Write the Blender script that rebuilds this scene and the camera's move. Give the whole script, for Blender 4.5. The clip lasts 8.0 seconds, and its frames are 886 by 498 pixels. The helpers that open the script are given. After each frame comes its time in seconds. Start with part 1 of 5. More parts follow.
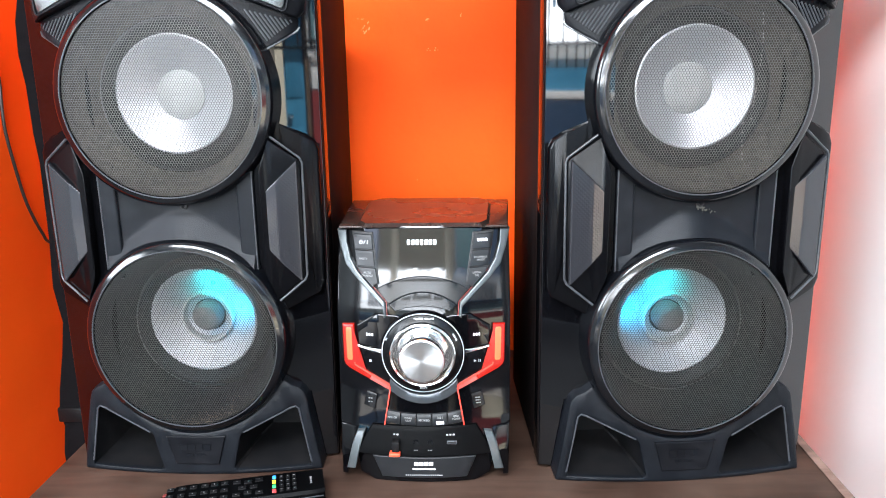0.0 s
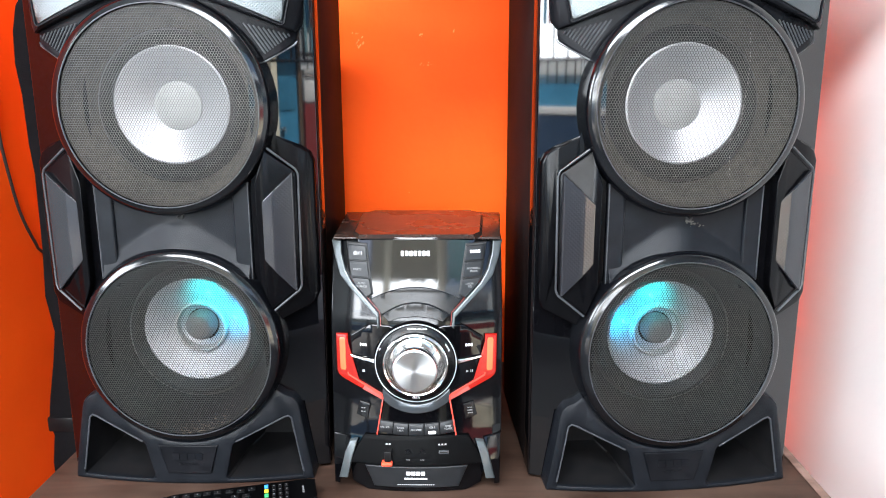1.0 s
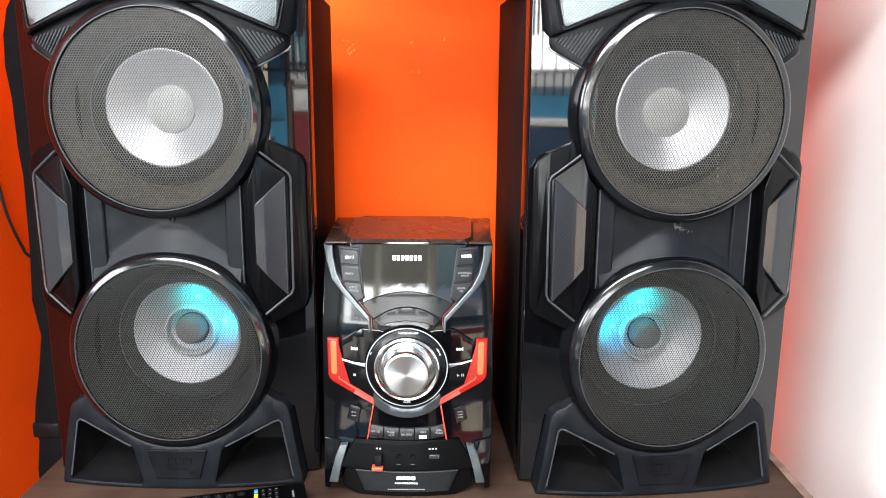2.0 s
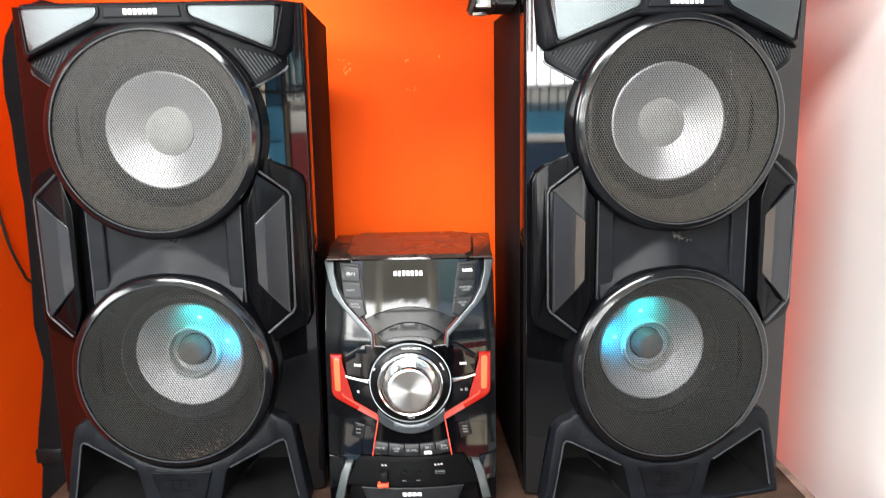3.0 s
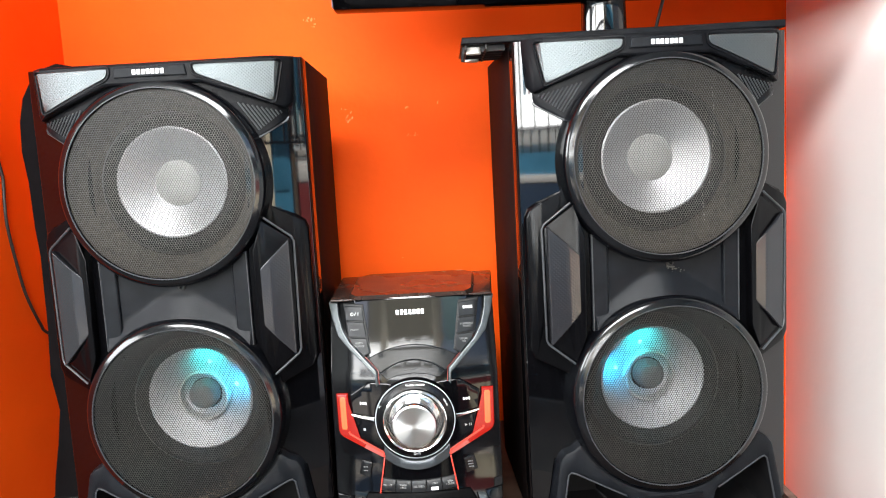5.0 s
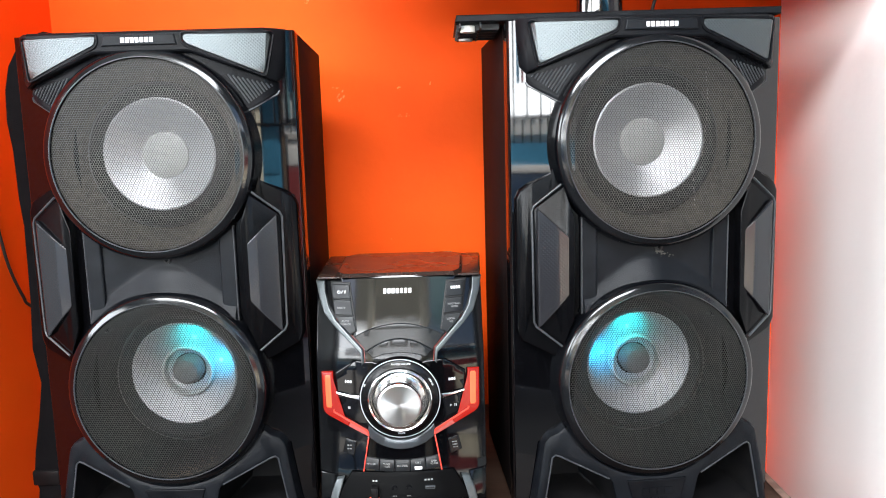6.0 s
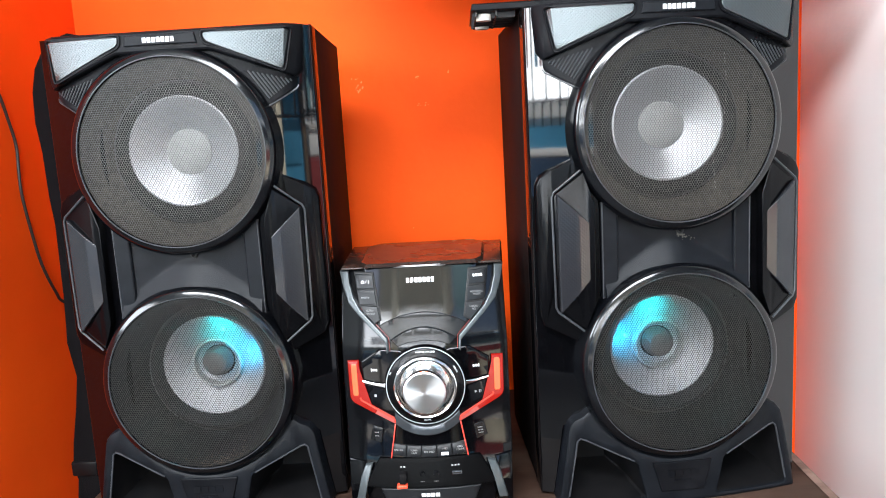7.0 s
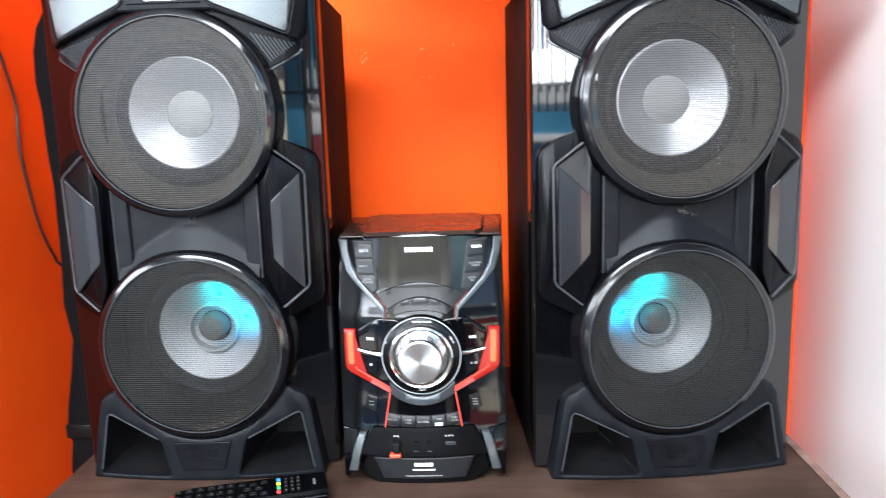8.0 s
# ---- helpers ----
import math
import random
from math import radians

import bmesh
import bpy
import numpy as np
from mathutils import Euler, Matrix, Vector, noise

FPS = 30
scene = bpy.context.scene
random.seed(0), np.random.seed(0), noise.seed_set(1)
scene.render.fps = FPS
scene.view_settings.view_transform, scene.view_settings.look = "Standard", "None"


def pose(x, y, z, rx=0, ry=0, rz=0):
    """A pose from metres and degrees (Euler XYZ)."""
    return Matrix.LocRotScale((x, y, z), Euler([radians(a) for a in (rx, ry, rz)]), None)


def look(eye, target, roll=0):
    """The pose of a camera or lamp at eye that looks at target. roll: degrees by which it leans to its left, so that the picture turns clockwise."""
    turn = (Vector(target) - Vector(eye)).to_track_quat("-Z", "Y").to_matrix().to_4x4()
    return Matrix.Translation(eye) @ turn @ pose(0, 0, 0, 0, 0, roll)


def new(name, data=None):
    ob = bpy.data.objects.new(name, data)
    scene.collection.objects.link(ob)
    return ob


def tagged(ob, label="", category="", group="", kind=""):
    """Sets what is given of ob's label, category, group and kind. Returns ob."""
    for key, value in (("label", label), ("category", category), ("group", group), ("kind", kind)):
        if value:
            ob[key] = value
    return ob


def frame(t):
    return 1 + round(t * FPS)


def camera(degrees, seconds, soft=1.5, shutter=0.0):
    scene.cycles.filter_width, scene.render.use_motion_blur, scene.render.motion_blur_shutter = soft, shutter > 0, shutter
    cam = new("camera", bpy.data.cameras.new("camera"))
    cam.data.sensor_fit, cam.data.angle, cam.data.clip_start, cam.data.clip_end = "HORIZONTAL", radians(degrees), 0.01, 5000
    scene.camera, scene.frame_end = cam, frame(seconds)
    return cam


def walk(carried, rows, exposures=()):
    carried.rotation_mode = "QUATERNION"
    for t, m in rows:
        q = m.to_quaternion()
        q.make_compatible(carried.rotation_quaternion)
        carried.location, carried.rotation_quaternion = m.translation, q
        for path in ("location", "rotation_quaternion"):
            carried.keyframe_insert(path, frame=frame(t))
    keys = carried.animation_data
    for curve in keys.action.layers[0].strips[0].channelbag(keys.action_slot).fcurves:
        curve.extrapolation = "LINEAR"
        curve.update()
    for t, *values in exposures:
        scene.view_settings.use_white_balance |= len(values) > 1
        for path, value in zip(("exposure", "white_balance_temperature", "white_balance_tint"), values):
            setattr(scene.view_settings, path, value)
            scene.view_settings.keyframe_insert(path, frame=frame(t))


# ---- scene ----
cam = camera(60.66, 8.0, soft=1.0, shutter=0.4)
PATH = [
    (0, (0.0518, -0.8305, 0.4644), (-0.0238, 1.1112, -0.0091), -0.87),
    (0.5, (0.0476, -0.8423, 0.4646), (-0.0227, 1.1066, 0.0212), -0.50),
    (1, (0.0445, -0.8425, 0.4645), (0.0044, 1.1085, 0.0262), -0.21),
    (1.5, (0.0387, -0.8484, 0.4589), (0.0288, 1.1073, 0.0405), 0.23),
    (1.7, (0.0375, -0.8487, 0.4584), (0.0359, 1.1082, 0.0456), 0.48),
    (2.8, (0.0325, -0.8487, 0.4572), (0.0535, 1.1105, 0.0558), -0.57),
    (3, (0.0332, -0.8525, 0.4551), (0.0409, 1.1143, 0.0923), -1.04),
    (3.2, (0.0350, -0.8591, 0.4607), (0.0049, 1.1161, 0.1477), -2.07),
    (3.5, (0.0419, -0.8697, 0.4629), (-0.0244, 1.1143, 0.2194), -2.99),
    (4, (0.0483, -0.8749, 0.4598), (-0.0131, 1.1112, 0.2323), -3.74),
    (4.5, (0.0514, -0.8792, 0.4577), (-0.0064, 1.1063, 0.2246), -3.69),
    (4.7, (0.0518, -0.8800, 0.4570), (0.0049, 1.1054, 0.2202), -3.70),
    (5.8, (0.0524, -0.8755, 0.4410), (0.0605, 1.1050, 0.1626), -1.52),
    (6, (0.0509, -0.8758, 0.4411), (0.0503, 1.1048, 0.1636), -1.64),
    (6.5, (0.0463, -0.8801, 0.4395), (0.0376, 1.1003, 0.1600), -0.96),
    (7, (0.0545, -0.8833, 0.4454), (-0.0116, 1.0911, 0.1334), -3.31),
    (7.2, (0.0505, -0.8826, 0.4414), (-0.0179, 1.0894, 0.1151), -3.09),
    (7.5, (0.0493, -0.8811, 0.4415), (-0.1023, 1.0819, 0.0903), -3.32),
    (7.8, (0.0504, -0.8807, 0.4317), (-0.0755, 1.0866, 0.0942), -2.07),
    (8, (0.0558, -0.8810, 0.4275), (-0.0147, 1.0868, 0.0770), -1.73),
]
walk(cam, [(t, look(eye, target, roll)) for t, eye, target, roll in PATH], [(0.0, 3.24, 6150, 10), (1.5, 3.12, 6400, 10), (3.0, 2.95, 6800, 10), (4.5, 2.92, 6800, 10), (6.0, 2.74, 6450, 10), (7.0, 2.77, 6300, 10), (8.0, 3.03, 6100, 10)])

# ---- light ----
SUN_UP, SUN_TURN = radians(48), radians(205)
world = bpy.data.worlds.new("daylight")
scene.world = world
world.use_nodes = True
sky = world.node_tree.nodes.new("ShaderNodeTexSky")
sky.sky_type, sky.sun_disc = "NISHITA", False
sky.sun_elevation, sky.sun_rotation = SUN_UP, SUN_TURN
back = world.node_tree.nodes["Background"]
back.inputs["Strength"].default_value = 0.08
world.node_tree.links.new(sky.outputs[0], back.inputs["Color"])

sun = new("sun", bpy.data.lights.new("sun", "SUN"))
sun.data.energy, sun.data.angle, sun.data.color = 5.0, radians(0.5), (1.0, 0.95, 0.88)
# the sun stands behind and above the open front of the room
sun.matrix_world = look((0, 0, 6), (-0.8, -3.4, 0), 0)

def opening(name, m, wide, high, energy, colour):
    """An area lamp that stands in for daylight, set in an opening."""
    lamp = new(name, bpy.data.lights.new(name, "AREA"))
    lamp.data.shape, lamp.data.size, lamp.data.size_y = "RECTANGLE", wide, high
    lamp.data.energy, lamp.data.color = energy, colour
    lamp.matrix_world = m
    return lamp


opening("front_daylight", look((-0.68, -2.75, 0.92), (-0.5, 0.3, 0.6)), 2.55, 0.72, 28, (0.95, 0.98, 1.0))
# fill from an unseen side opening, added to even out the wall light
opening("side_daylight", look((-2.15, -1.15, 1.0), (0.0, -0.2, 0.8)), 1.1, 0.8, 8, (0.95, 0.98, 1.0))
# unseen roof gap assumed from the ring highlights, also the overhead fill
opening("skylight_daylight", look((-0.35, -1.65, 1.98), (-0.35, -1.2, 0.0)), 1.8, 0.7, 23, (0.93, 0.97, 1.0))


# ---- materials ----
def shader(name):
    m = bpy.data.materials.new(name)
    m.use_nodes = True
    return m, m.node_tree.nodes, m.node_tree.links, m.node_tree.nodes["Principled BSDF"]


def surface(name, base, rough, metal=0.0, vary=0.25, grain=60.0, wear=6.0, bump=0.0, bump_scale=300.0, coat=0.0, rough_vary=0.1, dust=0.0, dust_colour=(0.16, 0.12, 0.09), spec=0.5):
    """A plain material whose colour and gloss change at two scales, with a fine relief and, if asked, settled dust."""
    m, nodes, links, p = shader(name)
    co = nodes.new("ShaderNodeTexCoord")
    fine, wide = nodes.new("ShaderNodeTexNoise"), nodes.new("ShaderNodeTexNoise")
    fine.inputs["Scale"].default_value, fine.inputs["Detail"].default_value = grain, 6
    wide.inputs["Scale"].default_value, wide.inputs["Detail"].default_value = wear, 3
    for n in (fine, wide):
        links.new(co.outputs["Object"], n.inputs["Vector"])
    mix = nodes.new("ShaderNodeMath")
    mix.operation = "MULTIPLY"
    links.new(fine.outputs["Fac"], mix.inputs[0])
    links.new(wide.outputs["Fac"], mix.inputs[1])
    ramp = nodes.new("ShaderNodeMapRange")
    ramp.inputs["From Min"].default_value, ramp.inputs["From Max"].default_value = 0.1, 0.45
    ramp.inputs["To Min"].default_value, ramp.inputs["To Max"].default_value = 1 - vary, 1 + vary
    links.new(mix.outputs[0], ramp.inputs["Value"])
    tint = nodes.new("ShaderNodeVectorMath")
    tint.operation = "SCALE"
    tint.inputs[0].default_value = base
    links.new(ramp.outputs[0], tint.inputs["Scale"])
    colour = tint.outputs[0]
    if dust > 0:
        cover = nodes.new("ShaderNodeMapRange")
        cover.inputs["From Min"].default_value, cover.inputs["From Max"].default_value = 0.12, 0.42
        cover.inputs["To Min"].default_value, cover.inputs["To Max"].default_value = 0.15 * dust, dust
        links.new(mix.outputs[0], cover.inputs["Value"])
        over = nodes.new("ShaderNodeMixRGB")
        over.inputs["Color2"].default_value = (*dust_colour, 1)
        links.new(cover.outputs[0], over.inputs["Fac"])
        links.new(colour, over.inputs["Color1"])
        colour = over.outputs[0]
    links.new(colour, p.inputs["Base Color"])
    gloss = nodes.new("ShaderNodeMapRange")
    gloss.inputs["To Min"].default_value, gloss.inputs["To Max"].default_value = max(0.0, rough - rough_vary), min(1.0, rough + rough_vary)
    links.new(wide.outputs["Fac"], gloss.inputs["Value"])
    links.new(gloss.outputs[0], p.inputs["Roughness"])
    p.inputs["Metallic"].default_value, p.inputs["Specular IOR Level"].default_value = metal, spec
    p.inputs["Coat Weight"].default_value = coat
    p.inputs["Coat Roughness"].default_value = 0.04
    if bump > 0:
        tex = nodes.new("ShaderNodeTexNoise")
        tex.inputs["Scale"].default_value, tex.inputs["Detail"].default_value = bump_scale, 4
        links.new(co.outputs["Object"], tex.inputs["Vector"])
        rise = nodes.new("ShaderNodeBump")
        rise.inputs["Strength"].default_value, rise.inputs["Distance"].default_value = bump, 0.001
        links.new(tex.outputs["Fac"], rise.inputs["Height"])
        links.new(rise.outputs[0], p.inputs["Normal"])
    return m


def dotted(name, base, rough, metal, pitch=0.0024, depth=0.6, coat=0.0):
    """Moulded plastic or plated film with a regular grid of small raised dots."""
    m, nodes, links, p = shader(name)
    p.inputs["Base Color"].default_value = (*base, 1)
    p.inputs["Roughness"].default_value, p.inputs["Metallic"].default_value = rough, metal
    p.inputs["Coat Weight"].default_value = coat
    co = nodes.new("ShaderNodeTexCoord")
    turn = nodes.new("ShaderNodeMapping")
    turn.inputs["Rotation"].default_value = (0, radians(45), 0)
    turn.inputs["Scale"].default_value = (1 / pitch, 0.0, 1 / pitch)
    cell = nodes.new("ShaderNodeTexVoronoi")
    cell.inputs["Scale"].default_value, cell.inputs["Randomness"].default_value = 1.0, 0.0
    links.new(co.outputs["Object"], turn.inputs["Vector"])
    links.new(turn.outputs[0], cell.inputs["Vector"])
    cap = nodes.new("ShaderNodeMapRange")
    cap.inputs["From Min"].default_value, cap.inputs["From Max"].default_value = 0.15, 0.45
    cap.inputs["To Min"].default_value, cap.inputs["To Max"].default_value = 1, 0
    links.new(cell.outputs["Distance"], cap.inputs["Value"])
    rise = nodes.new("ShaderNodeBump")
    rise.inputs["Strength"].default_value, rise.inputs["Distance"].default_value = depth, 0.0006
    links.new(cap.outputs[0], rise.inputs["Height"])
    links.new(rise.outputs[0], p.inputs["Normal"])
    return m


def glowing(name, colour, strength, base=(0.3, 0.03, 0.02)):
    m, nodes, links, p = shader(name)
    p.inputs["Base Color"].default_value = (*base, 1)
    p.inputs["Roughness"].default_value = 0.25
    p.inputs["Emission Color"].default_value = (*colour, 1)
    p.inputs["Emission Strength"].default_value = strength
    return m


GLOSS = surface("gloss_black_plastic", (0.0014, 0.0014, 0.0018), 0.03, rough_vary=0.03, vary=0.3, wear=9, spec=0.62)
SATIN = surface("satin_black_plastic", (0.0025, 0.0029, 0.004), 0.30, spec=0.085, bump=0.25, bump_scale=900, dust=0.03, dust_colour=(0.14, 0.13, 0.13), wear=14)
RING = surface("gloss_ring_plastic", (0.0022, 0.0025, 0.0033), 0.13, rough_vary=0.05, vary=0.3, wear=9, spec=0.5)
LACQUER = surface("black_front_lacquer", (0.0014, 0.0014, 0.0018), 0.07, rough_vary=0.04, vary=0.3, wear=9, spec=0.26)
TINT = surface("tinted_window", (0.0016, 0.0017, 0.002), 0.09, rough_vary=0.04, vary=0.3, wear=9, spec=0.5)
SHOULDER = surface("soft_gloss_plastic", (0.0014, 0.0014, 0.0018), 0.2, rough_vary=0.05, vary=0.3, wear=9, spec=0.13)
MATTE = surface("matte_grey_plastic", (0.0032, 0.0040, 0.0056), 0.34, spec=0.13, bump=0.3, bump_scale=1200, dust=0.025, dust_colour=(0.13, 0.13, 0.135), wear=10)
CAVITY = surface("port_black_plastic", (0.0036, 0.0040, 0.0048), 0.4, spec=0.15, dust=0.03)
INK = surface("plain_black_plastic", (0.0016, 0.0016, 0.002), 0.25, vary=0.2, spec=0.3)
PANEL = surface("smooth_black_plastic", (0.001, 0.001, 0.0012), 0.36, vary=0.2, spec=0.04)
VINYL = surface("black_vinyl_wrap", (0.0072, 0.0052, 0.0052), 0.62, spec=0.04, bump=0.3, bump_scale=400, rough_vary=0.08)
MESH = surface("perforated_black_steel", (0.03, 0.03, 0.031), 0.4, spec=0.5, dust=0.18, dust_colour=(0.22, 0.19, 0.155), wear=11, grain=160)
# lower grille steel: brown dust, with its shade put into the darker tone
MESH_BROWN = surface("dusty_shaded_steel", (0.019, 0.0185, 0.0185), 0.5, spec=0.3, dust=0.16, dust_colour=(0.105, 0.088, 0.068), wear=9, grain=160)
RUBBER = surface("black_rubber_surround", (0.0045, 0.0047, 0.0055), 0.5, spec=0.12, dust=0.04, dust_colour=(0.12, 0.115, 0.11))


FUNNEL = surface("dusty_black_funnel", (0.016, 0.015, 0.014), 0.6, spec=0.15, dust=0.5, dust_colour=(0.135, 0.112, 0.082), wear=8, grain=140)


def brushed(name, base, rough, metal, amount):
    """Metal with fine circular grooves about the y axis of its object."""
    m, nodes, links, p = shader(name)
    co, tone = nodes.new("ShaderNodeTexCoord"), nodes.new("ShaderNodeTexNoise")
    tone.inputs["Scale"].default_value, tone.inputs["Detail"].default_value = 30, 6
    links.new(co.outputs["Object"], tone.inputs["Vector"])
    shade = nodes.new("ShaderNodeMapRange")
    shade.inputs["To Min"].default_value, shade.inputs["To Max"].default_value = 0.88, 1.08
    links.new(tone.outputs["Fac"], shade.inputs["Value"])
    tint = nodes.new("ShaderNodeVectorMath")
    tint.operation = "SCALE"
    tint.inputs[0].default_value = base
    links.new(shade.outputs[0], tint.inputs["Scale"])
    links.new(tint.outputs[0], p.inputs["Base Color"])
    p.inputs["Metallic"].default_value, p.inputs["Roughness"].default_value, p.inputs["Anisotropic"].default_value = metal, rough, amount
    axis = nodes.new("ShaderNodeTangent")
    axis.direction_type, axis.axis = "RADIAL", "Y"
    links.new(axis.outputs[0], p.inputs["Tangent"])
    return m


CONE = brushed("silver_cone", (0.46, 0.46, 0.47), 0.42, 0.65, 0.8)
CONE_DEEP = brushed("silver_cone_deep", (0.33, 0.33, 0.34), 0.5, 0.5, 0.5)
TURNED = brushed("turned_aluminium", (0.74, 0.73, 0.72), 0.3, 1.0, 0.85)
CAP = surface("silver_dust_cap", (0.29, 0.29, 0.28), 0.65, metal=0.1, vary=0.15)
PLUG = surface("grey_phase_plug", (0.075, 0.075, 0.075), 0.8, vary=0.2, dust=0.3)
LENS = dotted("mirrored_dot_lens", (0.1, 0.112, 0.116), 0.36, 1.0, pitch=0.0026, depth=0.25)
SMOKE = dotted("smoked_dot_lens", (0.014, 0.014, 0.016), 0.1, 0.0, pitch=0.003, depth=0.13, coat=0.0)
# paler plastic: wear on the rims, painted highlights along the other edges
EDGE = surface("worn_highlit_edge", (0.032, 0.034, 0.038), 0.32, vary=0.4, wear=20)
PRINT = surface("white_print", (0.8, 0.8, 0.8), 0.4, vary=0.1)
PRINT_DIM = surface("grey_print", (0.26, 0.26, 0.26), 0.45, vary=0.15)
KEY_MARK = surface("worn_key_print", (0.13, 0.13, 0.13), 0.6, vary=0.4)
MARK = surface("moulded_logo", (0.003, 0.0035, 0.0048), 0.3, spec=0.25)
CHROME = surface("bright_chrome", (0.85, 0.84, 0.83), 0.1, metal=1.0, vary=0.06, rough_vary=0.05)
PALE_RING = surface("pale_ring", (0.42, 0.44, 0.46), 0.4, metal=0.3, vary=0.08)
SILVER = surface("silver_trim", (0.14, 0.15, 0.165), 0.3, metal=0.8, vary=0.15)
LIP = surface("dark_metallic_lip", (0.055, 0.06, 0.066), 0.25, metal=0.6, vary=0.2)
TRIM = surface("grey_green_trim", (0.068, 0.077, 0.08), 0.3, metal=0.4, spec=0.5, vary=0.2)
RED_TRIM = glowing("red_lit_trim", (1.0, 0.022, 0.007), 0.07, (0.06, 0.004, 0.003))
RED_FAINT = glowing("red_lit_trim_end", (1.0, 0.11, 0.07), 0.035, (0.2, 0.05, 0.045))
RED_LINE = glowing("red_lit_line", (1.0, 0.07, 0.04), 0.10, (0.3, 0.03, 0.02))
RED_GLINT = glowing("red_reflected_line", (1.0, 0.1, 0.07), 0.02, (0.16, 0.03, 0.025))
RED_LAMP = glowing("red_lamp", (1.0, 0.085, 0.01), 0.2, (0.5, 0.06, 0.03))
RED_PLASTIC = surface("red_plastic", (0.75, 0.07, 0.03), 0.35, vary=0.1)
RED_DULL = surface("dull_red_plastic", (0.12, 0.012, 0.01), 0.5, vary=0.1)
LED = glowing("cyan_led", (0.03, 0.85, 0.9), 1.8, (0.2, 0.5, 0.5))
DUSTY_TOP = surface("dusty_black_lid", (0.01, 0.0065, 0.006), 0.27, dust=0.2, dust_colour=(0.15, 0.085, 0.06), rough_vary=0.1, wear=14, grain=220, spec=0.5)
KEY = surface("grey_key", (0.0075, 0.008, 0.009), 0.35, vary=0.2, spec=0.3)
BLACK = surface("black_gap", (0.004, 0.004, 0.004), 0.6)
PALE_RUBBER = surface("pale_rubber_foot", (0.7, 0.68, 0.62), 0.7, vary=0.15)
FABRIC = surface("black_fabric", (0.006, 0.0055, 0.006), 0.9, bump=0.8, bump_scale=700, spec=0.03)
CABLE = surface("black_cable", (0.01, 0.009, 0.009), 0.5)
DIRT = surface("brown_dirt", (0.06, 0.044, 0.029), 0.9, vary=0.5, grain=400)
DUST = surface("pale_dust", (0.085, 0.08, 0.066), 0.9, vary=0.4, grain=400)
FLECK = surface("pale_fleck", (0.2, 0.19, 0.18), 0.8)
CHIP = surface("chipped_plaster", (0.86, 0.2, 0.07), 0.9, vary=0.2)
BLUE = surface("blue_paint", (0.05, 0.25, 0.42), 0.5, vary=0.3, wear=2)
NAVY = surface("dark_blue_paint", (0.025, 0.06, 0.12), 0.5, vary=0.3, wear=2)
WHITE = surface("white_paint", (0.78, 0.78, 0.76), 0.6, vary=0.12, wear=2, grain=20)
CREAM = surface("cream_paint", (0.8, 0.74, 0.58), 0.6, vary=0.15, wear=2)
SEA = surface("pale_blue_paint", (0.16, 0.3, 0.33), 0.6, vary=0.25, wear=2)
CANVAS = surface("grey_tan_canvas", (0.26, 0.25, 0.2), 0.8, vary=0.3, wear=2)
MAROON = surface("maroon_paint", (0.25, 0.03, 0.03), 0.5, vary=0.2)
CONCRETE = surface("concrete", (0.48, 0.46, 0.43), 0.85, vary=0.3, wear=1.5, grain=20, bump=0.6, bump_scale=80)
DIM = surface("grey_green_wall_paint", (0.24, 0.26, 0.26), 0.7, vary=0.2, wear=2, grain=20)
CEMENT = surface("dark_cement", (0.04, 0.04, 0.04), 0.6, vary=0.3, wear=2, grain=20)
LEAF = surface("green_leaves", (0.06, 0.11, 0.03), 0.6, vary=0.5)
BARK = surface("brown_bark", (0.13, 0.09, 0.06), 0.9, vary=0.4)


